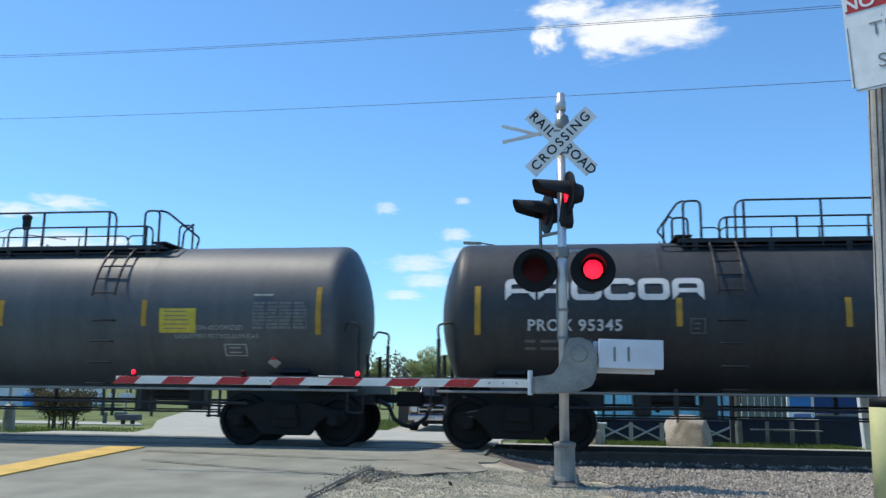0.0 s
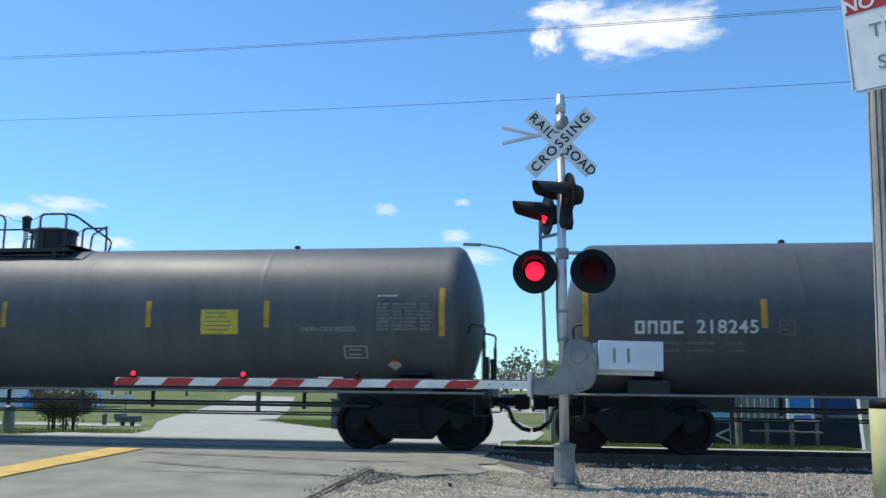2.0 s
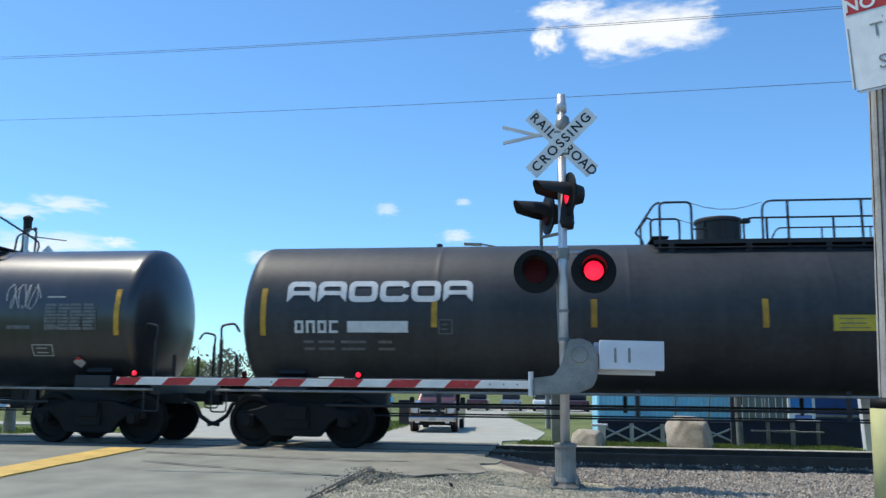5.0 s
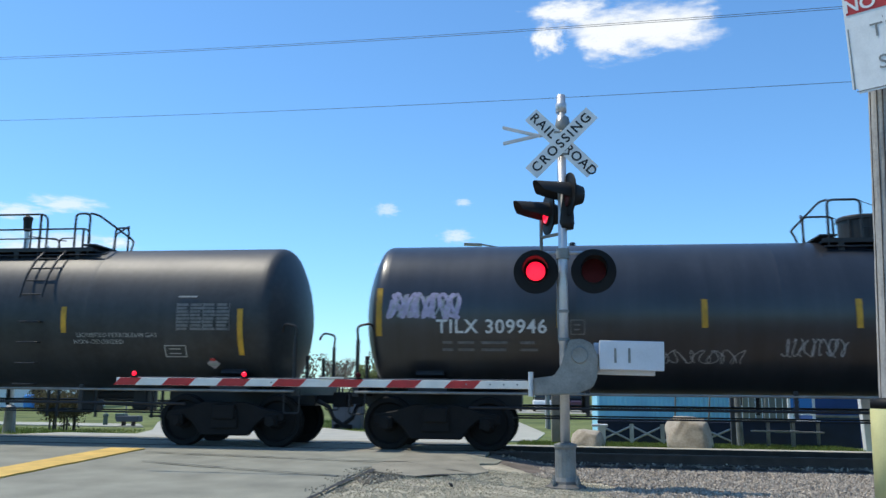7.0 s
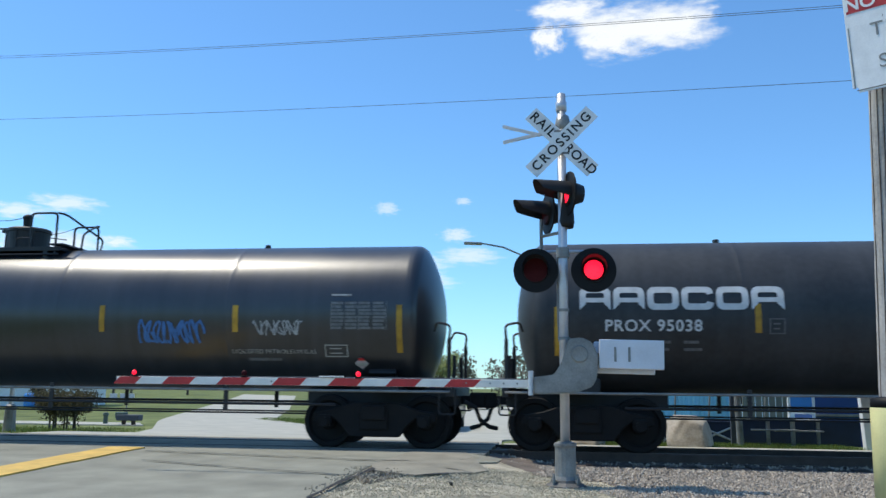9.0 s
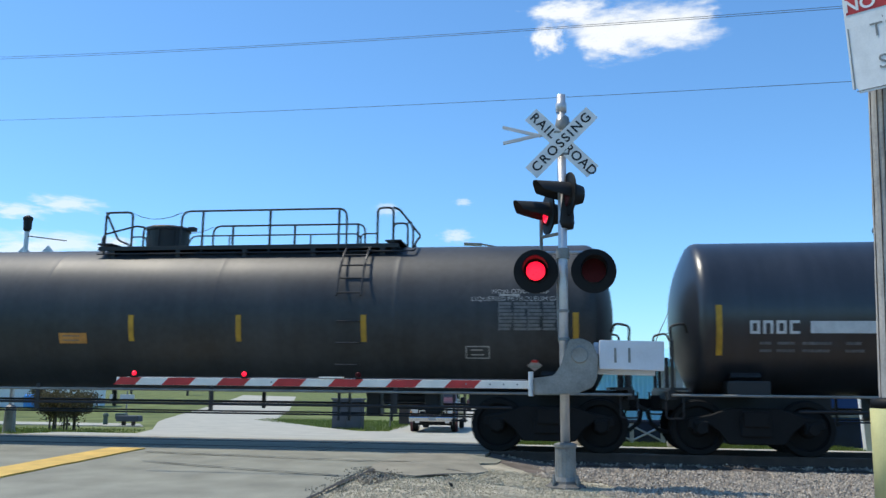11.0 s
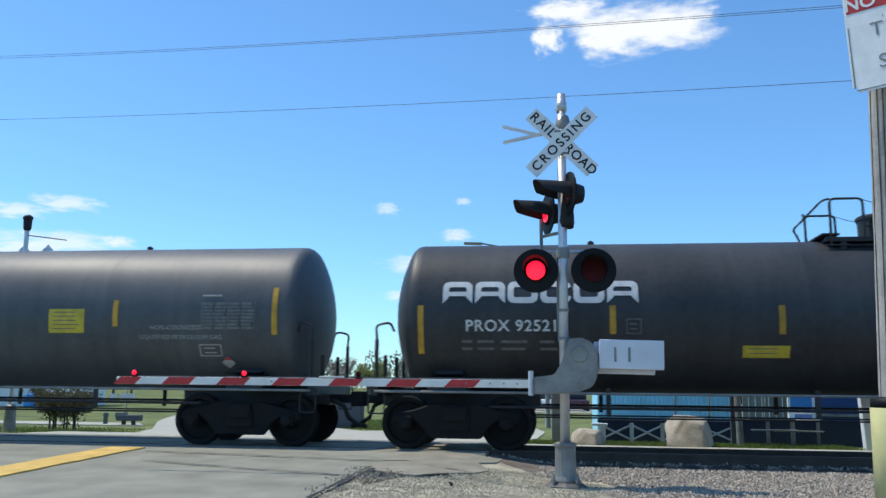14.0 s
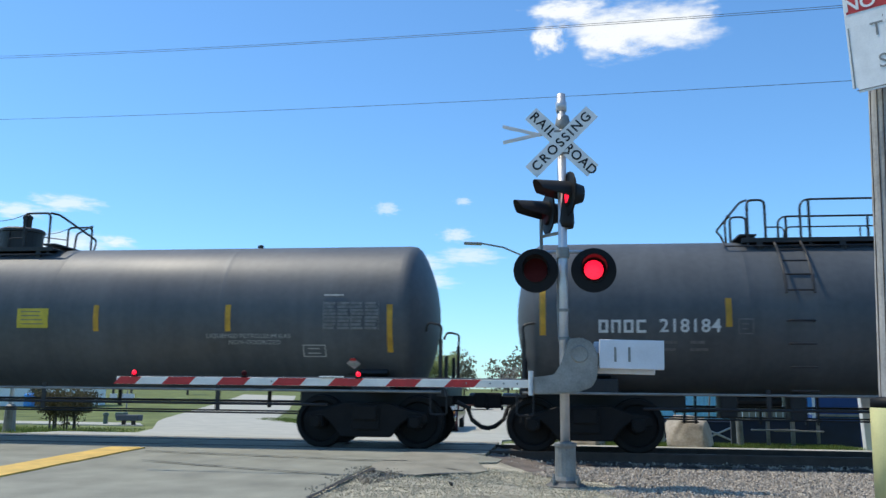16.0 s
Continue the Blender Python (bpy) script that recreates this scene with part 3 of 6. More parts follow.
def build_gate():
    gx, gy = 0.06, 11.42
    g = thing("crossing_gate", "lowered red and white gate arm with small red lights", "crossing gate", pose(gx, gy, 0))
    # mechanism casting
    bm = bmesh.new()
    outline = [(-0.38, 1.0), (-0.16, 1.0), (0.16, 1.02), (0.36, 1.1), (0.42, 1.22), (0.44, 1.5), (0.36, 1.68), (0.22, 1.74), (0.06, 1.72), (0.02, 1.6), (-0.04, 1.4), (-0.14, 1.25), (-0.38, 1.22)]
    f1 = bm.faces.new([bm.verts.new((x, -0.13, z)) for x, z in outline])
    ex = bmesh.ops.extrude_face_region(bm, geom=[f1])
    bmesh.ops.translate(bm, vec=(0, 0.3, 0), verts=[v for v in ex["geom"] if isinstance(v, bmesh.types.BMVert)])
    bmesh.ops.recalc_face_normals(bm, faces=bm.faces)
    bmesh.ops.bevel(bm, geom=bm.edges[:], offset=0.018, segments=2, affect="EDGES")
    part("mechanism_housing", bm, M["galv_dull"], g, "rounded grey cast gate mechanism")
    part("pivot_cover", lathe(bmesh.new(), [(-0.16, 0.02), (-0.165, 0.1), (-0.13, 0.11)], "Y", 20, Matrix.Translation((0.2, 0, 1.52))), M["galv_dull"], g)
    for dx, dz in ((0.05, 0.05), (-0.05, 0.05), (0.05, -0.05), (-0.05, -0.05)):
        part("bolt", rod(bmesh.new(), (0.2 + dx, -0.175, 1.52 + dz), (0.2 + dx, -0.155, 1.52 + dz), 0.014, 6), M["galv_dull"], g)
    # counterweights
    part("counterweight", bx((0.87, 0.0, 1.52), (0.83, 0.14, 0.38), pose(0, 0, 0, 0, 1.2, 0), 0.012), M["alu"], g, "pale aluminium counterweight plate")
    part("counterweight", bx((0.79, 0.17, 1.48), (0.8, 0.08, 0.42), pose(0, 0, 0, 0, 1.2, 0), 0.012), M["alu"], g, "pale aluminium counterweight plate")
    for x in (0.66, 0.84):
        part("slot_bar", bx((x, -0.075, 1.52), (0.03, 0.012, 0.19), None, 0.004), M["galv_dull"], g, "dark slot bolt on the counterweight")
    part("counterweight_arm", bx((0.45, 0.08, 1.46), (0.3, 0.1, 0.16), None, 0.01), M["galv_dull"], g)
    # hinge at the root of the arm
    part("arm_socket", bx((-0.39, 0, 1.12), (0.1, 0.14, 0.2), None, 0.015), M["galv_dull"], g)
    part("shear_pin", rod(bmesh.new(), (-0.44, -0.06, 0.98), (-0.44, -0.06, 1.3), 0.035, 12), M["galv"], g)
    x0, x1 = -6.28, -0.44
    arm = part("arm", bx(((x0 + x1) / 2, 0.0, 1.128), (x1 - x0, 0.035, 0.105), None, 0.006), M["gate_white"], g, "white fibreglass gate arm")
    # slanting red bands and white ones between
    for k in range(7):
        c = -1.35 - 0.80 * k
        a, b = c - 0.2, c + 0.2
        a, b = max(a, x0 + 0.01), max(b, x0 + 0.03)
        bm = bmesh.new()
        v = [bm.verts.new(p) for p in ((a - 0.05, -0.021, 1.077), (b - 0.05, -0.021, 1.077), (b + 0.05, -0.021, 1.179), (a + 0.05, -0.021, 1.179))]
        w = [bm.verts.new(q.co + Vector((0, 0.003, 0))) for q in v]
        bm.faces.new(v)
        bm.faces.new(w[::-1])
        for i in range(4):
            bm.faces.new((v[i], w[i], w[(i + 1) % 4], v[(i + 1) % 4]))
        bmesh.ops.recalc_face_normals(bm, faces=bm.faces)
        part("red_band", bm, M["red_paint"], arm, "slanting red reflective band")
    for x in (-0.62, -0.8, -0.98, -1.3, -4.0):
        part("bolt", rod(bmesh.new(), (x, -0.03, 1.13), (x, -0.01, 1.13), 0.012, 6), M["galv_dull"], arm)
    for i, x in enumerate((-6.02, -4.4, -2.78)):
        lamp = part("gate_light", lathe(bmesh.new(), [(1.18, 0.05), (1.2, 0.05), (1.205, 0.03)], "Z", 12, Matrix.Translation((x, 0, 0))), M["lamp_black"], arm, "small red lamp on the gate arm")
        bm = bmesh.new()
        lathe(bm, [(-0.024, 0.004), (-0.024, 0.026), (-0.01, 0.034), (0.0, 0.034)], "Y", 16)
        for fc in bm.faces:
            fc.material_index = 0
        lens = part("lens", bm, M["lens_lit"], lamp, "small round red lens", True)
        lens.data.materials.append(M["lens_dark"])
        two = bmesh.new()
        two.from_mesh(lens.data)
        r = lathe(bmesh.new(), [(0.003, 0.04), (0.012, 0.04), (0.024, 0.026), (0.024, 0.004)], "Y", 16)
        for fc in r.faces:
            fc.material_index = 1
        tmp = bpy.data.meshes.new("tmp")
        r.to_mesh(tmp)
        r.free()
        two.from_mesh(tmp)
        bpy.data.meshes.remove(tmp)
        two.to_mesh(lens.data)
        two.free()
        rest = Matrix.Translation((x, -0.01, 1.238))
        lens.matrix_basis = rest
        if i:
            SIGNAL_LENSES["left" if i == 1 else "right"].append((lens, rest))
    part("light_bracket", bx((-3.15, -0.03, 1.2), (0.34, 0.05, 0.02), None, 0.004), M["gate_white"], arm)
    part("light_cable", tube(bmesh.new(), [(x0 + 0.3, 0.02, 1.185), (-4.4, 0.02, 1.186), (-2.8, 0.02, 1.188), (-0.5, 0.02, 1.19)], 0.008), M["cable"], arm)


build_signal()
build_gate()


# ---- the train ----
TRACK_Y, TANK_R, TANK_Z, WHEEL_R = 16.0, 1.39, 2.36, 0.457
# how far the first coupling has run along the track
RUN = [(0.0, -2.71), (0.5, 2.92), (1.0, 8.15), (1.5, 13.78), (2.0, 19.01), (2.5, 24.64), (3.0, 29.86), (3.5, 35.49), (4.0, 40.72), (4.5, 46.35), (5.0, 51.58), (5.5, 57.21), (6.0, 62.44), (6.5, 68.07), (7.0, 73.30), (7.5, 78.93), (8.0, 84.15), (8.5, 89.78), (9.0, 95.01), (9.5, 100.64), (10.0, 105.87), (10.5, 111.50), (11.0, 116.73), (11.5, 122.36), (12.0, 127.59), (12.5, 133.22), (13.0, 138.44), (13.5, 144.07), (14.0, 149.30), (14.5, 154.93), (15.0, 160.16), (15.5, 165.79), (16.0, 171.02)]


def wheelset_mesh():
    bm = bmesh.new()
    for s in (-1, 1):
        prof = [(0.80, 0.05), (0.80, 0.12), (0.755, 0.16), (0.735, 0.34), (0.80, 0.37), (0.80, 0.445), (0.795, 0.452), (0.70, 0.457), (0.69, 0.48), (0.665, 0.48), (0.66, 0.37), (0.69, 0.33), (0.69, 0.12)]
        lathe(bm, [(s * h, r) for h, r in prof], "Y", 36)
    rod(bm, (0, -1.02, 0), (0, 1.02, 0), 0.075, 14)
    for s in (-1, 1):
        for k in range(3):
            a = k * 2.094
            rod(bm, (0.055 * math.cos(a), s * 1.0, 0.055 * math.sin(a)), (0.055 * math.cos(a), s * 1.05, 0.055 * math.sin(a)), 0.018, 6)
    return bm


def side_frame_mesh():
    """A cast three-piece bogie side: arched top, bottom chord, spring window."""
    bm = bmesh.new()
    out = [(-1.12, 0.47), (-1.1, 0.62), (-0.75, 0.68), (-0.4, 0.8), (0.4, 0.8), (0.75, 0.68), (1.1, 0.62), (1.12, 0.47), (0.98, 0.42), (0.8, 0.55), (0.62, 0.42), (0.45, 0.2), (-0.45, 0.2), (-0.62, 0.42), (-0.8, 0.55), (-0.98, 0.42)]
    f = bm.faces.new([bm.verts.new((x, -0.06, z)) for x, z in out])
    ex = bmesh.ops.extrude_face_region(bm, geom=[f])
    bmesh.ops.translate(bm, vec=(0, 0.12, 0), verts=[v for v in ex["geom"] if isinstance(v, bmesh.types.BMVert)])
    bmesh.ops.recalc_face_normals(bm, faces=bm.faces)
    bmesh.ops.bevel(bm, geom=bm.edges[:], offset=0.02, segments=1, affect="EDGES")
    box(bm, (0, -0.075, 0.5), (0.5, 0.06, 0.34), None, 0.02)
    for s in (-1, 1):
        box(bm, (s * 0.89, -0.06, 0.48), (0.24, 0.14, 0.2), None, 0.03)
        rod(bm, (s * 0.89, -0.18, 0.457), (s * 0.89, -0.06, 0.457), 0.085, 12)
    return bm


def build_bogie(parent, x):
    b = part("bogie", bx((0, 0, 0.62), (0.42, 2.3, 0.26), None, 0.03), M["truck_iron"], parent, "dark cast-iron four-wheel bogie")
    b.location = (x, 0, 0)
    for s in (-1, 1):
        o = part("side_frame", side_frame_mesh(), M["truck_iron"], b)
        o.matrix_basis = pose(0, s * 1.0, 0, 0, 0, 0 if s < 0 else 180)
    for s in (-1, 1):
        bm = bmesh.new()
        for k in range(3):
            tube(bm, [(-0.16 + 0.16 * k + 0.05 * math.cos(a * 1.2), s * 1.0 + 0.05 * math.sin(a * 1.2), 0.27 + a * 0.012) for a in range(22)], 0.014, 5)
        part("spring_group", bm, M["truck_iron"], b)
    part("brake_beam", rods([((-0.5, -0.75, 0.4), (-0.5, 0.75, 0.4)), ((0.5, -0.75, 0.4), (0.5, 0.75, 0.4)), ((-0.5, 0, 0.42), (0.5, 0, 0.42))], 0.04), M["truck_iron"], b)
    for s in (-1, 1):
        w = part("wheelset", wheelset_mesh(), M["truck_iron"], b, "pair of steel wheels on an axle")
        w.location = (s * 0.89, 0, WHEEL_R)
    return b


def build_running_gear(length):
    """All that the cars have alike: bogies, stub sills, couplers, steps and rails."""
    car = thing("tank_car", "", "tank car", group="tank cars of the train")
    h = length / 2
    for s in (-1, 1):
        build_bogie(car, s * (h - 1.98))
        f = pose(0, 0, 0, 0, 0, 0 if s > 0 else 180)
        bm = bmesh.new()
        box(bm, (h - 2.0, 0, 0.9), (2.9, 0.42, 0.34), None, 0.02)
        box(bm, (h - 0.6, 0, 1.0), (0.12, 2.7, 0.16), None, 0.01)
        box(bm, (h - 1.86, 0, 1.12), (0.7, 2.5, 0.26), None, 0.03)
        box(bm, (h - 1.86, 0.72, 1.35), (0.5, 0.5, 0.4), pose(0, 0, 0, 32, 0, 0), 0.02)
        box(bm, (h - 1.86, -0.72, 1.35), (0.5, 0.5, 0.4), pose(0, 0, 0, -32, 0, 0), 0.02)
        bmesh.ops.transform(bm, matrix=f, verts=bm.verts)
        part("stub_sill", bm, M["black_iron"], car)
        bm = bx((h - 0.32, 0, 0.85), (0.7, 0.16, 0.16), None, 0.02)
        box(bm, (h - 0.02, 0.03, 0.85), (0.28, 0.26, 0.28), None, 0.04)
        bmesh.ops.transform(bm, matrix=f, verts=bm.verts)
        part("coupler", bm, M["truck_iron"], car, "heavy cast knuckle coupler")
        bm = tube(bmesh.new(), [(h - 0.45, -0.35, 0.82), (h - 0.25, -0.3, 0.72), (h - 0.18, -0.2, 0.5), (h - 0.02, -0.1, 0.37), (h + 0.12, 0.0, 0.34)], 0.042)
        bmesh.ops.transform(bm, matrix=f, verts=bm.verts)
        part("brake_hose", bm, M["rubber"], car, "hanging black rubber brake hose")
        # end platform with its rails and stanchions
        bm = bx((h - 0.72, 0, 1.1), (0.3, 2.7, 0.05), None, 0.006)
        bmesh.ops.transform(bm, matrix=f, verts=bm.verts)
        part("end_platform", bm, M["black_iron"], car)
        for y in (-1.32, -0.55, 0.55, 1.32):
            bm = rods([((h - 0.62, y, 1.08), (h - 0.62, y, 1.9 if abs(y) > 1 else 1.65))], 0.035)
            bmesh.ops.transform(bm, matrix=f, verts=bm.verts)
            part("end_stanchion", bm, M["black_iron"], car, "upright black handrail post")
        for y in (-1.32, 1.32):
            bm = tube(bmesh.new(), rounded([(h - 0.62, y, 1.9), (h - 0.60, y, 2.15), (h - 0.85, y * 0.98, 2.2), (h - 0.9, y * 0.9, 2.05)], 0.08), 0.022)
            bmesh.ops.transform(bm, matrix=f, verts=bm.verts)
            part("grab_iron", bm, M["black_iron"], car)
        for y in (-1.36, 1.36):
            bm = tube(bmesh.new(), rounded([(h - 0.78, y, 1.05), (h - 0.78, y, 0.62), (h - 0.5, y, 0.62), (h - 0.5, y, 1.05)], 0.05), 0.016)
            bmesh.ops.transform(bm, matrix=f, verts=bm.verts)
            part("sill_step", bm, M["black_iron"], car)
    # side rails hanging below the tank
    for y in (-1.38, 1.38):
        part("side_rail", rods([((-h + 0.6, y, 1.0), (h - 0.6, y, 1.0))], 0.022), M["galv_dull"], car, "thin worn steel rail along the tank")
        part("side_rail", rods([((-h + 2.6, y, 0.76), (h - 2.6, y, 0.76))], 0.024), M["black_iron"], car)
        part("side_rail", rods([((-h + 3.0, y * 0.5, 0.58), (h - 3.0, y * 0.5, 0.58))], 0.016), M["black_iron"], car, "thin brake pipe under the tank")
        for k in range(4):
            x = -h + 4.6 + (length - 9.2) * k / 3
            part("rail_post", bx((x, y, 0.86), (0.08, 0.03, 0.46), None, 0.004), M["black_iron"], car)
    # brake gear slung near one end
    bm = bx((5.45, 0.2, 0.8), (0.3, 0.5, 0.42), None, 0.05)
    box(bm, (4.3, 0.25, 0.78), (0.28, 0.4, 0.44), None, 0.04)
    rod(bm, (4.5, 0.1, 0.9), (5.3, 0.1, 0.9), 0.1, 12)
    box(bm, (4.8, 0.1, 1.05), (2.6, 0.08, 0.07), None, 0.01)
    part("brake_gear", bm, M["black_iron"], car, "black brake cylinder and valve under the tank")
    for x in (3.75, 3.95, 4.75, 5.9, 6.1):
        part("gear_hanger", bx((x, -0.4, 0.74), (0.045, 0.045, 0.54), None, 0.004), M["black_iron"], car)
    part("gear_hanger", rods([((5.85, -0.4, 0.5), (6.15, -0.4, 0.5)), ((4.6, -0.4, 0.72), (6.3, -0.4, 0.68)), ((3.7, -0.4, 0.58), (4.1, -0.3, 0.6))], 0.018), M["black_iron"], car)
    return car


def tank_mesh(ends, dish=0.5, knuckle=0.2):
    """A long shell closed by dished heads with a tight knuckle."""
    half, mid = (ends[1] - ends[0]) / 2, (ends[0] + ends[1]) / 2
    lo, hi = TANK_R, 20.0
    for _ in range(50):
        crown = (lo + hi) / 2
        if crown - math.sqrt((crown - knuckle) ** 2 - (TANK_R - knuckle) ** 2) > dish:
            lo = crown
        else:
            hi = crown
    turn = math.asin((TANK_R - knuckle) / (crown - knuckle))
    prof = [(-half + crown - crown * math.cos(turn * i / 10), max(0.01, crown * math.sin(turn * i / 10))) for i in range(11)]
    cx = crown - (crown - knuckle) * math.cos(turn)
    for i in range(1, 9):
        a = turn + (math.pi / 2 - turn) * i / 8
        prof.append((-half + cx - knuckle * math.cos(a), TANK_R - knuckle + knuckle * math.sin(a)))
    flat = -half + cx
    prof += [(flat + 0.02, TANK_R), (flat + 0.045, TANK_R + 0.003), (flat + 0.07, TANK_R)]
    cap = list(prof)
    n = 5
    for i in range(1, n):
        x = flat - 2 * flat * i / n
        prof += [(x - 0.1, TANK_R), (x - 0.02, TANK_R), (x - 0.008, TANK_R + 0.002), (x + 0.008, TANK_R + 0.002), (x + 0.02, TANK_R), (x + 0.1, TANK_R)]
    prof += [(-x, r) for x, r in cap[::-1]]
    return lathe(bmesh.new(), prof, "X", 72, Matrix.Translation((mid, 0, TANK_Z)))


def on_tank(bm, x, z, lift=0.008):
    """Bends a flat mesh (x along, y up) round the tank's near side, its middle at x and height z."""
    a0 = math.asin((z - TANK_Z) / TANK_R)
    for v in bm.verts:
        a = a0 + v.co.y / TANK_R
        r = TANK_R + lift + v.co.z
        v.co = (x + v.co.x, -r * math.cos(a), TANK_Z + r * math.sin(a))
    return bm


def plate(w, h, nx=1, ny=5, t=0.003):
    bm = bmesh.new()
    for s in (0, t):
        bmesh.ops.create_grid(bm, x_segments=nx, y_segments=ny, size=0.5, matrix=Matrix.Translation((0, 0, s)) @ Matrix.Diagonal((w, h, 1, 1)))
    return bm


def frame_block(w, h, line, gap=None):
    """A square letter-like block: a frame of bars, open on a side if asked."""
    bm = bmesh.new()
    bars = [(-w / 2 + line / 2, 0, line, h), (0, h / 2 - line / 2, w, line)]
    if gap != "right":
        bars.append((w / 2 - line / 2, 0, line, h))
    if gap != "bottom":
        bars.append((0, -h / 2 + line / 2, w, line))
    for x, y, sx, sy in bars:
        p = plate(sx, sy, 2, 4)
        bmesh.ops.translate(p, vec=(x, y, 0.0004 * bars.index((x, y, sx, sy))), verts=p.verts)
        me = bpy.data.meshes.new("tmp")
        p.to_mesh(me)
        p.free()
        bm.from_mesh(me)
        bpy.data.meshes.remove(me)
    return bm


def slot_block(w, h, line, waist=False, cut=False):
    """A heavy block with rounded corners round a slot; open below with a waist bar, or open on a side."""
    bm = bmesh.new()

    def corners(hw, hh, r, low):
        out = []
        for cx, cy, a0, rr in ((hw, hh, 0, r), (-hw, hh, 90, r), (-hw, -hh, 180, low), (hw, -hh, 270, low)):
            sx, sy = (1 if cx > 0 else -1), (1 if cy > 0 else -1)
            for i in range(5):
                a = radians(a0 + 22.5 * i)
                out.append((cx - sx * rr + rr * math.cos(a), cy - sy * rr + rr * math.sin(a)))
        return out

    r = line * 1.1
    outer = corners(w / 2, h / 2, r, 0.001 if waist else r)
    inner = corners(w / 2 - line, h / 2 - line, r * 0.35, 0.001 if waist else r * 0.35)
    for i in range(20):
        j = (i + 1) % 20
        if (waist and i == 14) or (cut and i == 19):
            continue
        n = 5 if i % 5 == 4 else 1
        for k in range(n):
            q = [Vector(p[i]).lerp(Vector(p[j]), t) for p, t in ((outer, k / n), (outer, (k + 1) / n), (inner, (k + 1) / n), (inner, k / n))]
            for z in (0.0, 0.003):
                bm.faces.new([bm.verts.new((v.x, v.y, z)) for v in q])
    if waist:
        for z in (0.0, 0.003):
            bmesh.ops.create_grid(bm, x_segments=2, y_segments=2, size=0.5, matrix=Matrix.Translation((0, -0.08 * h, z)) @ Matrix.Diagonal((w - 2 * line, line * 0.75, 1, 1)))
    return bm


def bars_block(parent, x, z, w, lines, step=0.07, bar=0.03, seed=0, material="grey_paint"):
    rnd = random.Random(seed)
    for k in range(lines):
        ww = w * rnd.uniform(0.75, 1.0)
        part("stencil_line", on_tank(plate(ww, bar, 1, 2), x - (w - ww) / 2, z - k * step), M[material], parent)


def scrawl(parent, x, z, w, h, loops, seed, material, width=0.025):
    """A sprayed tangle of looping strokes."""
    rnd = random.Random(seed)
    for k in range(loops):
        cx = x - w / 2 + w * (k + 0.5) / loops
        pts = []
        ph, fq = rnd.uniform(0, 6.28), rnd.choice((1.0, 1.5, 2.0))
        for i in range(26):
            t = i / 25
            u = cx + (t - 0.5) * w / loops * 1.1 + 0.35 * w / loops * math.sin(6.28 * fq * t + ph)
            v = h * 0.5 * math.sin(6.28 * t * 1.2 + ph * 1.7) * rnd.uniform(0.8, 1.05)
            pts.append((u, v))
        bm = bmesh.new()
        prev = None
        for i, (u, v) in enumerate(pts):
            a, b = pts[max(0, i - 1)], pts[min(25, i + 1)]
            d = Vector((b[0] - a[0], b[1] - a[1])).normalized() * width / 2
            cur = [bm.verts.new((u - d.y - x, v + d.x, 0.0003 * k)), bm.verts.new((u + d.y - x, v - d.x, 0.0003 * k))]
            if prev:
                bm.faces.new((prev[0], prev[1], cur[1], cur[0]))
            prev = cur
        part("spray_stroke", on_tank(bm, x, z, 0.009), M[material], parent)


def spray_ring(parent, x, z, w, h, material, width=0.035):
    """A sprayed oval round a tag."""
    bm = bmesh.new()
    rings = [[bm.verts.new((k * w / 2 * math.cos(a), k * h / 2 * math.sin(a) * (1 + 0.06 * math.sin(3 * a)), 0.0)) for k in (1 - width / w * 2, 1)] for a in [2 * math.pi * i / 40 for i in range(40)]]
    for p, q in zip(rings, rings[1:] + rings[:1]):
        bm.faces.new((p[0], p[1], q[1], q[0]))
    part("spray_stroke", on_tank(bm, x, z, 0.009), M[material], parent)


def row_of_words(parent, text, size, spacing, bold, x, z, label, paint="white_paint"):
    """Stencils each word as a part of its own, the row centred at x."""
    made, width = [], 0.0
    for w in text.split():
        bm = letters(w, size, 0.001, spacing, bold)
        lo, hi = min(v.co.x for v in bm.verts), max(v.co.x for v in bm.verts)
        made.append((bm, lo, hi))
        width += hi - lo
    gap = size * 0.38
    at = x - (width + gap * (len(made) - 1)) / 2
    for bm, lo, hi in made:
        part("lettering", on_tank(bm, at - lo, z), M[paint], parent, label)
        at += hi - lo + gap


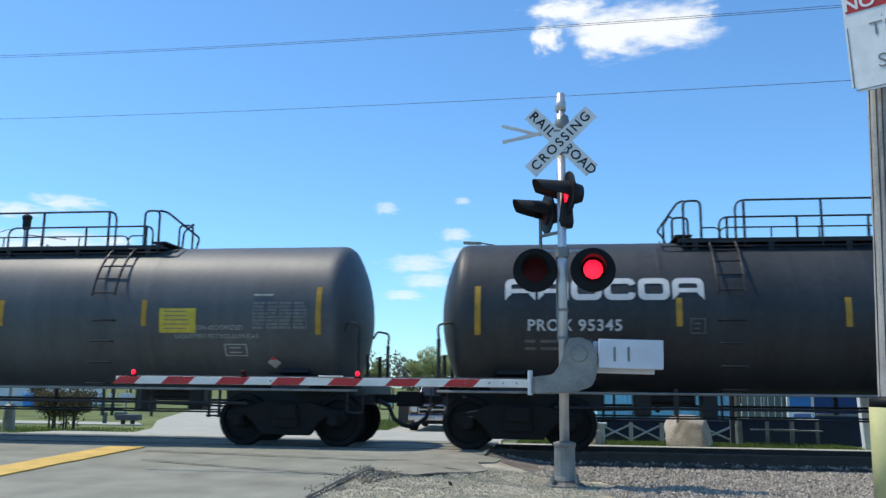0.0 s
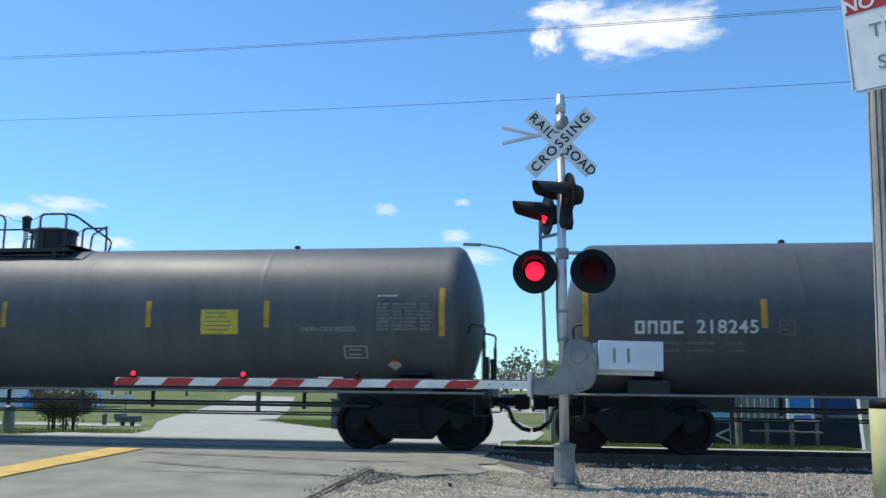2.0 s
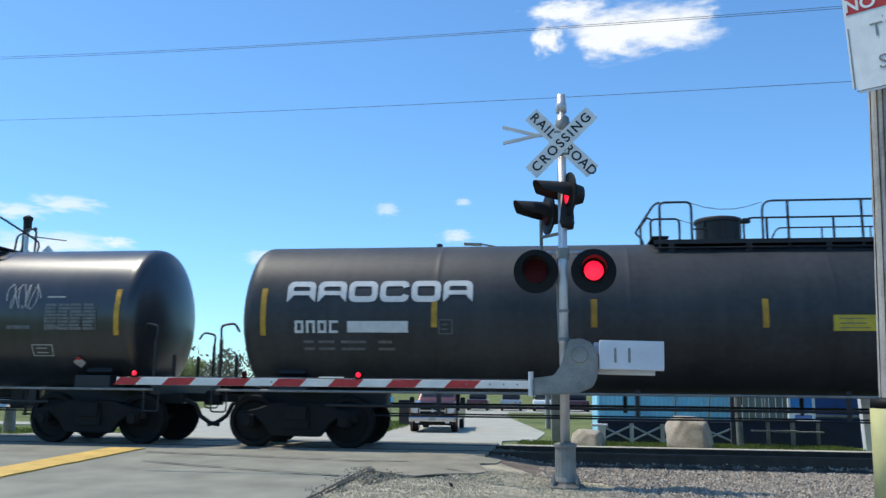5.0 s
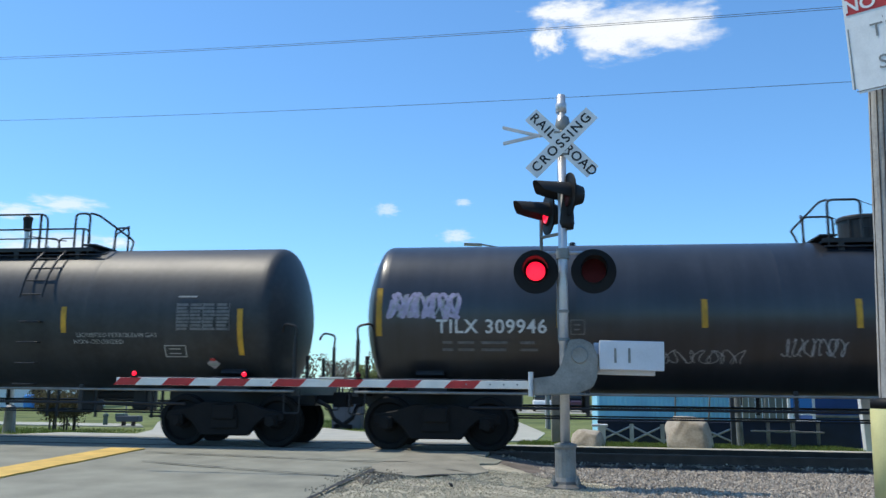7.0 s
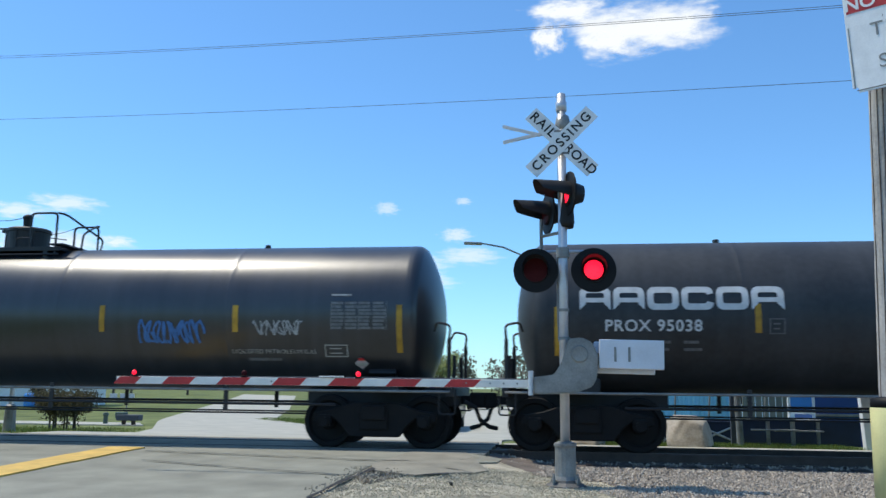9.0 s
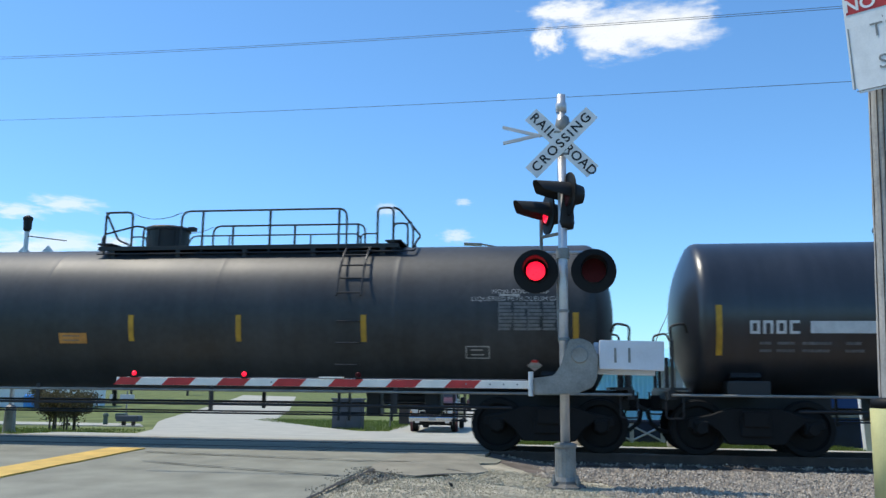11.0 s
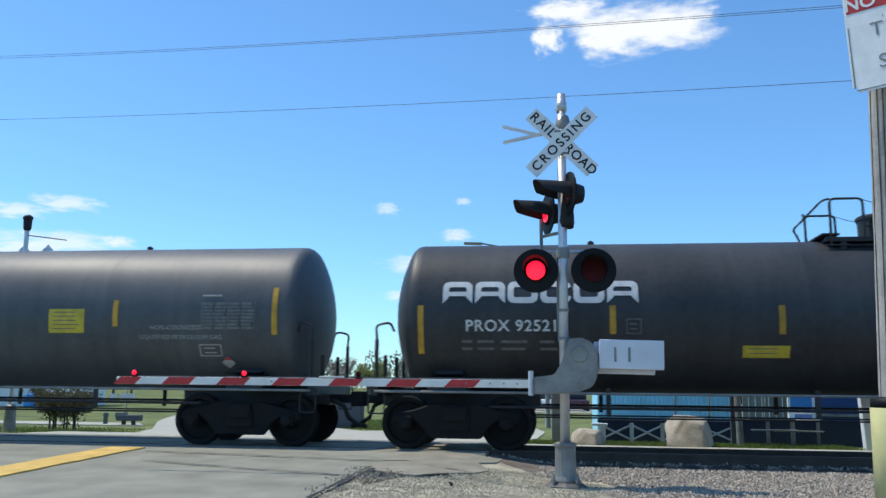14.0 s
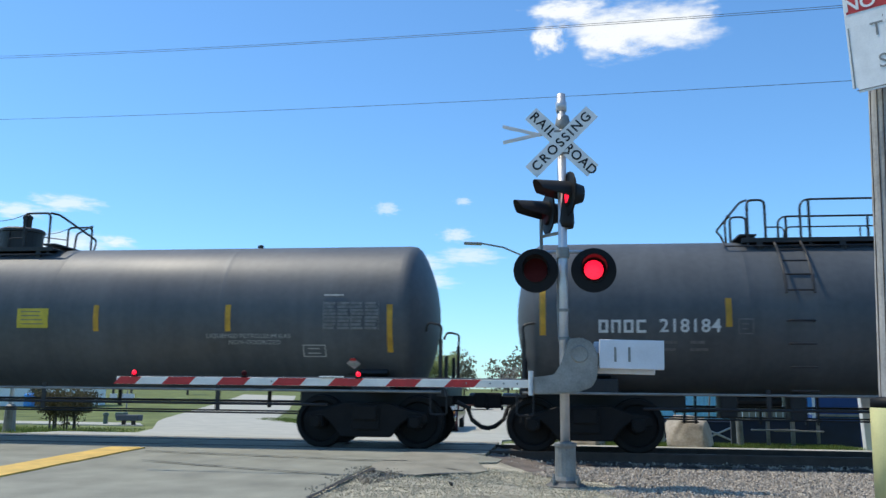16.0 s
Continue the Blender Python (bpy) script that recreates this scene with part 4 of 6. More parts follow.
def top_platform(car, ladder_side, a=-1.4, b=4.9):
    """Walkways beside the valve bonnet, handrails and the curved side ladders; ladder_side is +1 or -1."""
    s = ladder_side
    top = TANK_Z + TANK_R
    z0, zr = 3.69, 4.4
    X = lambda v: s * v
    mid = (X(a) + X(b)) / 2
    deck = part("walkway", bx((mid, -0.56, z0), (b - a, 0.42, 0.04), None, 0.006), M["black_iron"], car, "black steel walkway grating on the tank top")
    part("walkway_board", bx((mid, 0.56, z0), (b - a, 0.42, 0.04), None, 0.006), M["black_iron"], deck)
    for e in (a + 0.06, b - 0.06):
        part("walkway_board", bx((X(e), 0, top + 0.03), (0.3, 1.5, 0.03), None, 0.004), M["black_iron"], deck)
    for y in (-0.78, 0.78):
        part("walkway_edge", bx((mid, y, z0 - 0.01), (b - a + 0.1, 0.03, 0.08), None, 0.005), M["black_iron"], deck)
        part("deck_pipe", tube(bmesh.new(), rounded([(X(a - 0.05), y * 1.05, z0 - 0.12), (X(b + 0.35), y * 1.05, z0 - 0.12), (X(b + 0.35), y * 0.8, z0)], 0.06), 0.016), M["black_iron"], deck)
    for k in range(5):
        x = X(a + 0.25 + (b - a - 0.5) * k / 4)
        for y in (-0.76, 0.76):
            part("walkway_bracket", bx((x, y, z0 - 0.12), (0.1, 0.06, 0.22), None, 0.008), M["black_iron"], deck)
    for y in (-0.76, 0.76):
        c = b - 0.95
        part("handrail", tube(bmesh.new(), rounded([(X(0.62), y, z0), (X(0.62), y, zr), (X(c), y, zr), (X(c), y, z0)], 0.18), 0.021), M["black_iron"], deck)
        part("handrail", tube(bmesh.new(), rounded([(X(0.75), y, z0), (X(0.85), y, z0 + 0.22), (X(c + 0.25), y, z0 + 0.22), (X(c + 0.3), y, z0)], 0.1), 0.015), M["black_iron"], deck)
        for k in range(3):
            part("rail_post", rod(bmesh.new(), (X(1.05 + (c - 1.2) * k / 2), y, z0 - 0.1), (X(1.05 + (c - 1.2) * k / 2), y, zr), 0.024), M["black_iron"], deck)
        for k in range(3):
            part("rail_post", rod(bmesh.new(), (X(1.6 + 0.8 * k), y, z0), (X(1.6 + 0.8 * k), y, z0 + 0.22), 0.014), M["black_iron"], deck)
        # end hoops
        for e, d, w in ((a + 0.06, -1, 0.55), (b - 0.06, 1, 0.3)):
            part("handrail", tube(bmesh.new(), rounded([(X(e), y, z0 - 0.1), (X(e), y, zr), (X(e - d * w), y, zr), (X(e - d * w), y, z0)], 0.1), 0.023), M["black_iron"], deck)
            part("rail_post", tube(bmesh.new(), rounded([(X(e - d * w), y, z0 + 0.22), (X(e - d * (w + 0.3)), y, z0 + 0.22), (X(e - d * (w + 0.33)), y, z0)], 0.08), 0.015), M["black_iron"], deck)
        part("safety_chain", tube(bmesh.new(), [(X(a + 0.6 + (0.02 - a) * t), y, zr - 0.02 - 0.5 * t * (1 - t)) for t in (0, 0.2, 0.4, 0.6, 0.8, 1)], 0.007, 4), M["black_iron"], deck)
    for e, d in ((a + 0.06, -1), (b - 0.06, 1)):
        part("end_rail", tube(bmesh.new(), rounded([(X(e), -0.76, zr), (X(e + d * 0.08), -0.6, zr), (X(e + d * 0.34), 0.35, z0 + 0.36), (X(e + d * 0.2), 0.6, z0 + 0.3), (X(e + d * 0.1), 0.62, z0)], 0.1), 0.021), M["black_iron"], deck)
        part("end_rail", tube(bmesh.new(), rounded([(X(e), 0.76, zr), (X(e + d * 0.08), 0.6, zr), (X(e + d * 0.3), -0.3, z0 + 0.36), (X(e + d * 0.3), -0.35, z0 + 0.02)], 0.1), 0.021), M["black_iron"], deck)
    z0 = top + 0.02
    # valve bonnet
    bm = lathe(bmesh.new(), [(z0 - 0.12, 0.4), (z0 + 0.02, 0.4), (z0 + 0.36, 0.41), (z0 + 0.37, 0.435), (z0 + 0.42, 0.435), (z0 + 0.45, 0.4), (z0 + 0.47, 0.2)], "Z", 28, Matrix.Translation((0, 0, 0)))
    bon = part("valve_bonnet", bm, M["black_iron"], car, "round black protective valve bonnet", False)
    part("hinge", bx((X(0.5), 0, z0 + 0.42), (0.14, 0.16, 0.08), None, 0.01), M["black_iron"], bon)
    for q in (3.9, 4.7, 5.5):
        part("bonnet_bolt", rods([((0.43 * math.cos(q), 0.43 * math.sin(q), z0), (0.43 * math.cos(q), 0.43 * math.sin(q), z0 + 0.4))], 0.014), M["black_iron"], bon)
    # ladders bent round the tank on both sides
    for y in (-1, 1):
        lx = X(b - 0.7)
        lad = None
        for dx in (-0.22, 0.22):
            pts = []
            for i in range(9):
                an = radians(62 - 50 * i / 8)
                r = TANK_R + 0.12
                pts.append((lx + dx, y * r * math.cos(an), TANK_Z + r * math.sin(an)))
            bm = tube(bmesh.new(), pts, 0.022)
            if lad is None:
                lad = part("ladder", bm, M["black_iron"], car, "black steel ladder bent round the tank")
            else:
                part("stile", bm, M["black_iron"], lad)
        for i in range(5):
            an = radians(58 - 44 * i / 4)
            r = TANK_R + 0.12
            part("rung", rod(bmesh.new(), (lx - 0.22, y * r * math.cos(an), TANK_Z + r * math.sin(an)), (lx + 0.22, y * r * math.cos(an), TANK_Z + r * math.sin(an)), 0.016), M["black_iron"], lad)
        for i in range(4):
            part("rung", tube(bmesh.new(), rounded([(lx - 0.2, y * (TANK_R - 0.02), 2.22 - 0.38 * i), (lx - 0.2, y * (TANK_R + 0.1), 2.22 - 0.38 * i), (lx + 0.2, y * (TANK_R + 0.1), 2.22 - 0.38 * i), (lx + 0.2, y * (TANK_R - 0.02), 2.22 - 0.38 * i)], 0.04), 0.016), M["black_iron"], lad)


def dress_car(car, half, spec):
    """The tank itself and what is painted on it."""
    part("tank_shell", tank_mesh(spec.get("ends", (-half - 0.05, half - 0.17))), M[spec["paint"]], car, spec.get("shell", ""), True)
    top_platform(car, spec["ladder"], *spec.get("deck", (-1.2, 4.5)))
    part("top_fitting", lathe(bmesh.new(), [(TANK_Z + TANK_R - 0.02, 0.06), (TANK_Z + TANK_R + 0.05, 0.06), (TANK_Z + TANK_R + 0.07, 0.02)], "Z", 10, Matrix.Translation((-spec["ladder"] * 5.2, -0.1, 0))), M["black_iron"], car)
    # reflective stripes
    st = spec["stripes"]
    for i, x in enumerate(st):
        big = i in (0, len(st) - 1)
        part("reflective_stripe", on_tank(plate(0.1, 0.86 if big else 0.48, 1, 6), x, spec.get("end_z", 2.4) if big else spec.get("low_z", 2.36), 0.006), M["stripe"], car)
    lx = spec["text"]
    if spec.get("mark"):
        row_of_words(car, spec["mark"], spec.get("size", 0.27), spec.get("space", 1.12), 0.005, lx, 2.13, "white stencilled reporting mark")
    else:
        for k in range(4):
            part("letter_block", on_tank(frame_block(0.16, 0.22, 0.045, (None, "bottom", None, "right")[k]), lx - 0.93 + 0.21 * k, 2.13), M["white_paint"], car, "white block of an owner's mark")
        if spec.get("number"):
            part("lettering", on_tank(letters(spec["number"], 0.31, 0.001, 1.1, 0.005), lx + 0.5, 2.13), M["white_paint"], car, "white stencilled car number")
        else:
            bars_block(car, lx + 0.5, 2.13, 1.1, 1, 0.1, 0.2, 2, "white_paint")
    for k, w in enumerate((0.2, 0.3, 0.55, 0.3)):
        x = lx - 0.75 + (0, 0.32, 0.85, 1.4)[k]
        bars_block(car, x, 1.87, w, 2, 0.12, 0.05, 5 + k)
    part("stencil_box", on_tank(frame_block(0.25, 0.26, 0.02), spec.get("box", lx + 1.7), 2.13), M["grey_paint"], car)
    bars_block(car, spec.get("box", lx + 1.7), 2.17, 0.13, 2, 0.08, 0.025, 7)
    if spec.get("logo"):
        for k in range(6):
            part("logo_block", on_tank(slot_block(0.52, 0.4, 0.105, k in (0, 1, 5), k == 3), spec["logo"] + (k - 2.5) * 0.565, spec.get("logo_z", 2.76)), M["white_paint"], car, "white block of a large owner's logo")
    # data panel, hazard placard and product name near the other end
    rx = spec.get("data", half - 1.6)
    head = on_tank(plate(0.36, 0.03, 1, 2), rx - 0.32, 2.68)
    part("stencil_line", head, M["dim_paint"], car)
    for k in range(8):
        for q in range(4):
            bars_block(car, rx - 0.375 + 0.25 * q, 2.53 - 0.062 * k, 0.24, 1, 0.075, 0.046, 11 + k * 3 + q, "data_paint")
    for q in (-0.5, 0.0, 0.5):
        part("stencil_line", on_tank(plate(0.016, 0.5, 1, 3), rx + q, 2.31, 0.0095), M["data_paint"], car)
    if spec.get("product"):
        row_of_words(car, spec["product"], 0.115, 1.12, 0.0, *spec.get("product_at", (5.6, 2.08)), "small white product name", "dim_paint")
    elif not spec.get("note"):
        for q, w in enumerate((0.5, 0.6, 0.3)):
            bars_block(car, 5.7 + 0.62 * q, 2.12, w, 1, 0.1, 0.07, 13 + q)
    if spec.get("note"):
        row_of_words(car, "NON-ODORIZED", 0.115, 1.12, 0.0, *spec["note"], "small white stencilled note", "dim_paint")
    elif spec.get("product"):
        bars_block(car, spec["product_at"][0] - 0.1, spec["product_at"][1] - 0.13, 0.8, 1, 0.1, 0.06, 14)
    bx2 = spec.get("box2", 6.7)
    part("stencil_box", on_tank(frame_block(0.42, 0.24, 0.02), bx2, 1.7), M["dim_paint"], car)
    bars_block(car, bx2, 1.74, 0.24, 2, 0.08, 0.022, 17, "dim_paint")
    # placard in its holder
    bm = plate(0.18, 0.18, 2, 2)
    bmesh.ops.rotate(bm, cent=(0, 0, 0), matrix=Matrix.Rotation(radians(45), 3, "Z"), verts=bm.verts)
    pl = part("hazard_placard", on_tank(bm, half - 1.5, 1.5, 0.03), M["placard"], car, "pale diamond hazard placard")
    part("placard_band", on_tank(plate(0.2, 0.07, 2, 2), half - 1.5, 1.49, 0.036), M["dim_paint"], pl)
    part("placard_mark", on_tank(plate(0.1, 0.05, 2, 2), half - 1.5, 1.57, 0.036), M["red_paint"], pl)
    part("placard_holder", on_tank(plate(0.26, 0.02, 2, 2), half - 1.5, 1.32, 0.03), M["black_iron"], pl)
    if spec.get("panel"):
        px, pz, pw, ph, kind = spec["panel"]
        p = part("warning_panel", on_tank(plate(pw, ph, 2, 5), px, pz), M[kind], car, "coloured instruction panel")
        for k in range(int(ph / 0.08)):
            bars_block(p, px, pz + ph / 2 - 0.06 - 0.075 * k, pw * 0.75, 1, 0.07, 0.018, 3 + k)
    if spec.get("ring"):
        spray_ring(car, *spec["ring"], "graffiti_white")
    for x, z, w, h, n, seed, paint, stroke in spec.get("tags", ()):
        scrawl(car, x, z, w, h, int(n * 1.4), seed, paint, stroke * 0.68)


LPG = "LIQUEFIED PETROLEUM GAS"
STRIPES = (-8.2, -5.1, -2.35, 0.45, 2.55, 4.75, 8.1)
YEL = "panel_yellow"
CARS = [
    (-9.62, dict(paint="tank_dull", ends=(-9.06, 8.85), mark="PROX 95345", text=-6.64, box=-4.6, logo=-6.15, ladder=-1, stripes=(-8.3, -4.9, -2.2, 0.5, 2.7, 4.9, 8.1), deck=(-0.9, 4.75), say="black tank car with a large white logo")),
    (9.77, dict(paint="tank_grey", ends=(-9.11, 8.91), rear=-7.95, product=LPG, product_at=(6.36, 1.94), note=(6.37, 2.09), box2=6.7, data=7.54, number="218245", text=-6.95, box=-5.5, ladder=1, stripes=(-8.78, -5.86, -2.94, -0.63, 2.13, 4.97, 8.25), deck=(-1.4, 4.9), panel=(5.62, 2.22, 0.7, 0.44, YEL), say="faded grey-black tank car with a yellow instruction panel")),
    (29.27, dict(paint="tank_grey", ends=(-9.32, 8.87), rear=-8.0, product_at=(6.22, 1.94), note=(6.22, 2.09), data=7.6, number="219634", text=-6.85, box=-5.35, ladder=-1, stripes=(-8.72, -5.8, -2.9, -0.02, 2.84, 5.08, 8.25), deck=(-0.74, 5.38), panel=(4.2, 2.22, 0.7, 0.44, YEL), say="faded grey-black tank car with small white stencils")),
    (48.64, dict(paint="tank_dull", ends=(-8.90, 8.76), product=LPG, product_at=(5.6, 1.97), note=(5.24, 1.82), data=7.08, text=-6.6, logo=-6.1, ladder=1, stripes=STRIPES, deck=(-1.2, 4.6), panel=(1.86, 2.2, 0.7, 0.26, YEL), say="dull black tank car with faded stencils")),
    (67.84, dict(paint="tank_gloss", ends=(-9.04, 8.85), mark="TILX 309946", ring=(3.9, 2.9, 0.8, 0.44), size=0.33, space=1.1, text=-6.63, box=-5.15, ladder=1, stripes=(-8.6, -5.45, -3.05, -0.6, 2.5, 5.2, 8.2), deck=(-0.87, 5.08), say="glossy black tank car covered in sprayed graffiti",
        tags=[(-7.8, 2.5, 1.25, 0.45, 6, 3, "graffiti_violet", 0.09), (-7.8, 2.5, 1.2, 0.4, 5, 8, "graffiti_white", 0.045), (-3.6, 1.65, 2.4, 0.26, 9, 21, "graffiti_white", 0.022), (-1.3, 1.8, 1.0, 0.32, 5, 22, "graffiti_white", 0.028), (0.9, 1.97, 1.5, 0.34, 7, 23, "graffiti_white", 0.03), (1.0, 1.55, 1.2, 0.28, 6, 24, "graffiti_white", 0.028), (2.6, 1.95, 1.2, 0.34, 6, 25, "graffiti_white", 0.03), (2.9, 1.5, 1.6, 0.26, 7, 26, "graffiti_white", 0.026), (4.3, 1.9, 1.2, 0.34, 6, 27, "graffiti_white", 0.03), (3.9, 2.9, 0.55, 0.22, 3, 28, "graffiti_white", 0.04), (6.3, 2.7, 0.6, 0.5, 3, 29, "graffiti_white", 0.03)])),
    (86.94, dict(paint="tank_dull", ends=(-8.84, 8.80), product_at=(5.58, 1.98), note=(5.22, 1.86), data=7.25, end_z=2.03, low_z=2.26, mark="PROX 95038", text=-6.5, box=-4.5, logo=-6.05, logo_z=2.6, ladder=1, stripes=(-8.1, -4.8, -1.7, 1.1, 2.9, 4.54, 7.95), product=LPG, deck=(-1.1, 4.6), panel=(-2.1, 1.98, 0.75, 0.22, YEL), say="black tank car with a white logo and a scrawl",
        tags=[(0.25, 1.82, 1.6, 0.55, 9, 31, "graffiti_white", 0.028)])),
    (105.89, dict(paint="tank_gloss", ends=(-8.85, 8.74), product_at=(5.8, 1.68), box2=6.95, data=7.37, end_z=2.07, low_z=2.26, text=-6.7, ladder=-1, stripes=(-8.2, -5.1, -2.35, 0.3, 2.54, 5.1, 8.1), deck=(-1.15, 4.8), say="glossy black tank car with a bright highlight along its top",
        tags=[(3.87, 2.02, 1.2, 0.42, 7, 41, "graffiti_blue", 0.06), (5.9, 2.1, 0.85, 0.26, 5, 42, "graffiti_white", 0.04)], product=LPG)),
    (124.55, dict(paint="tank_dull", ends=(-8.94, 8.80), note=(7.15, 2.74), box2=6.41, end_z=1.95, low_z=2.1, mark="PROX 32621", text=-6.47, box=-4.73, logo=-5.87, logo_z=2.63, ladder=1, stripes=(-8.2, -5.08, -2.7, 0.05, 2.1, 4.4, 8.1), product=LPG, product_at=(7.1, 2.61), deck=(-1.0, 4.84), panel=(-1.1, 1.92, 0.55, 0.2, "panel_orange"), say="black tank car with a white logo and orange panel")),
    (143.50, dict(paint="tank_dull", ends=(-8.82, 8.76), product_at=(5.54, 2.0), note=(5.2, 1.88), data=7.26, box2=6.28, end_z=2.06, low_z=2.24, mark="PROX 92521", text=-6.63, box=-4.55, logo=-6.14, logo_z=2.72, ladder=1, stripes=(-8.2, -4.9, -2.15, 0.48, 2.55, 4.67, 8.05), product=LPG, deck=(-1.17, 4.65), panel=(-2.4, 1.72, 0.75, 0.22, YEL), say="black tank car with a large white logo on its side")),
    (162.65, dict(paint="tank_grey", ends=(-9.14, 8.98), rear=-7.95, product=LPG, product_at=(6.52, 1.93), note=(6.43, 2.1), box2=7.08, data=7.43, number="218184", text=-6.7, box=-5.3, ladder=-1, stripes=(-8.65, -5.57, -2.5, 0.15, 2.6, 5.27, 8.3), deck=(-0.88, 5.13), panel=(4.31, 2.22, 0.7, 0.44, YEL), say="faded grey-black tank car with a yellow panel")),
    (182.05, dict(paint="tank_grey", ends=(-8.90, 8.77), product_at=(5.49, 1.95), note=(5.6, 1.84), data=7.38, end_z=2.08, low_z=2.27, text=-6.8, ladder=-1, stripes=(-8.2, -5.1, -2.35, 0.4, 2.57, 5.11, 8.08), deck=(-1.15, 4.8), panel=(1.31, 2.27, 0.62, 0.36, YEL), product=LPG, say="faded grey-black tank car near the train's end")),
]
CAR_LEN = 19.2
TRAIN = []
master = build_running_gear(CAR_LEN)
for i, (at, spec) in enumerate(CARS):
    TRAIN.append(master if i == 0 else copy_thing(master, pose(-at, TRACK_Y, 0)))
for car, (at, spec) in zip(TRAIN, CARS):
    tagged(car, spec["say"])
    dress_car(car, CAR_LEN / 2 - 0.71, spec)
    for b in [c for c in car.children if c.name.startswith("bogie") and c.location.x < 0]:
        b.location.x = spec.get("rear", -7.62)
    if spec["ladder"] < 0:
        for g in [c for c in car.children if c.name.startswith(("brake_gear", "gear_hanger"))]:
            g.matrix_basis = pose(0, 0, 0, 0, 0, 180)


# ---- near right: utility pole with its sign and guard ----
def build_pole():
    p = thing("utility_pole", "weathered grey wooden utility pole with a yellow guard", "utility pole", pose(3.42, 9.5, 0))
    rnd = random.Random(5)
    bm = bmesh.new()
    rings = []
    for i in range(34):
        z = -0.3 + 9.3 * i / 33
        r = 0.152 - 0.004 * z
        rings.append([bm.verts.new((0.03 * z + r * (1 + rnd.uniform(-0.03, 0.03)) * math.cos(a), r * (1 + rnd.uniform(-0.03, 0.03)) * math.sin(a), z)) for a in [math.pi * k / 11 for k in range(22)]])
    for a, b in zip(rings, rings[1:]):
        for k in range(22):
            bm.faces.new((a[k], a[(k + 1) % 22], b[(k + 1) % 22], b[k]))
    bm.faces.new(rings[-1])
    part("pole_shaft", bm, M["wood"], p, "cracked grey timber pole")
    for k in range(5):
        a = 3.35 + 0.53 * k + 0.1 * (k % 2)
        bm = bmesh.new()
        tube(bm, [(0.03 * z + (0.153 - 0.004 * z) * math.cos(a + 0.02 * math.sin(z * 3)), (0.153 - 0.004 * z) * math.sin(a + 0.02 * math.sin(z * 3)), z) for z in (1.0 + 0.3 * (k % 3), 2.0, 2.8 + 0.2 * k, 4.0, 5.0)], 0.006, 4)
        part("drying_crack", bm, M["timber"], p)
    g = part("guard", lathe(bmesh.new(), [(-0.3, 0.245), (0.9, 0.235), (0.93, 0.22)], "Z", 20, Matrix.Translation((0.02, 0, 0))), M["guard_yellow"], p, "pale yellow plastic guard with dark marks", True)
    part("guard_cap", lathe(bmesh.new(), [(0.91, 0.24), (1.0, 0.235), (1.02, 0.165)], "Z", 20, Matrix.Translation((0.03, 0, 0))), M["lamp_black"], g, smooth=True)
    for k in range(8):
        part("guard_mark", bx((-0.06 + 0.02 * (k % 2), -0.236, 0.62 - 0.11 * k), (0.1, 0.012, 0.035), pose(0, 0, 0, 0, -22 if k % 2 else 18, 0)), M["lamp_black"], g)


def build_parking_sign():
    s = thing("parking_sign", "white metal sign with red heading fixed on the pole", "sign", pose(3.47, 9.12, 4.86) @ pose(0, 0, 0, 0, -2.5, -30))
    bm = bx((0, 0, 0), (0.72, 0.008, 1.2), None, 0.0)
    corner = [e for e in bm.edges if abs(e.verts[0].co.y - e.verts[1].co.y) > 0.005]
    bmesh.ops.bevel(bm, geom=corner, offset=0.06, segments=5, affect="EDGES")
    plate_ = part("sign_plate", bm, M["sign_white"], s, "white sign plate with rounded corners")
    for c, sz in (((0, -0.006, -0.575), (0.64, 0.004, 0.012)), ((-0.335, -0.006, -0.2), (0.012, 0.004, 0.7)), ((0.335, -0.006, -0.2), (0.012, 0.004, 0.7))):
        part("border", bx(c, sz), M["galv_dull"], plate_)
    part("heading", bx((0, -0.0065, 0.45), (0.67, 0.004, 0.28), None), M["red_paint"], plate_, "dark red heading band")
    part("bracket", rod(bmesh.new(), (0, 0, -0.2), (0.12, 0.3, -0.2), 0.02), M["galv_dull"], s)
    part("bracket", rod(bmesh.new(), (0, 0, 0.2), (0.12, 0.3, 0.2), 0.02), M["galv_dull"], s)
    words_on(s, "NO", 0.2, Matrix.Translation((-0.19, -0.011, 0.4)), M["sign_white"], "white capital letters")
    words_on(s, "TH", 0.22, Matrix.Translation((0.03, -0.008, 0.06)), M["galv_dull"], "thin grey capital letters", 1.1, 0.0)
    words_on(s, "S", 0.22, Matrix.Translation((-0.03, -0.008, -0.31)), M["galv_dull"], "thin grey capital letter", 1.0, 0.0)


build_pole()
build_parking_sign()

# overhead wires
for a, b, sag in (((-28.83, 30.00, 14.23), (9.00, 17.00, 8.83), 0.25), ((-29.13, 30.30, 14.47), (9.16, 17.30, 9.02), 0.28), ((-28.47, 30.00, 11.62), (8.85, 17.00, 7.25), 0.2)):
    pts = [Vector(a).lerp(Vector(b), i / 20) - Vector((0, 0, sag * 4 * (i / 20) * (1 - i / 20))) for i in range(21)]
    tagged(link_mesh("overhead_wire", tube(bmesh.new(), pts, 0.0065, 5), M["cable"]), "thin dark overhead power wire", "wire", "overhead wires")


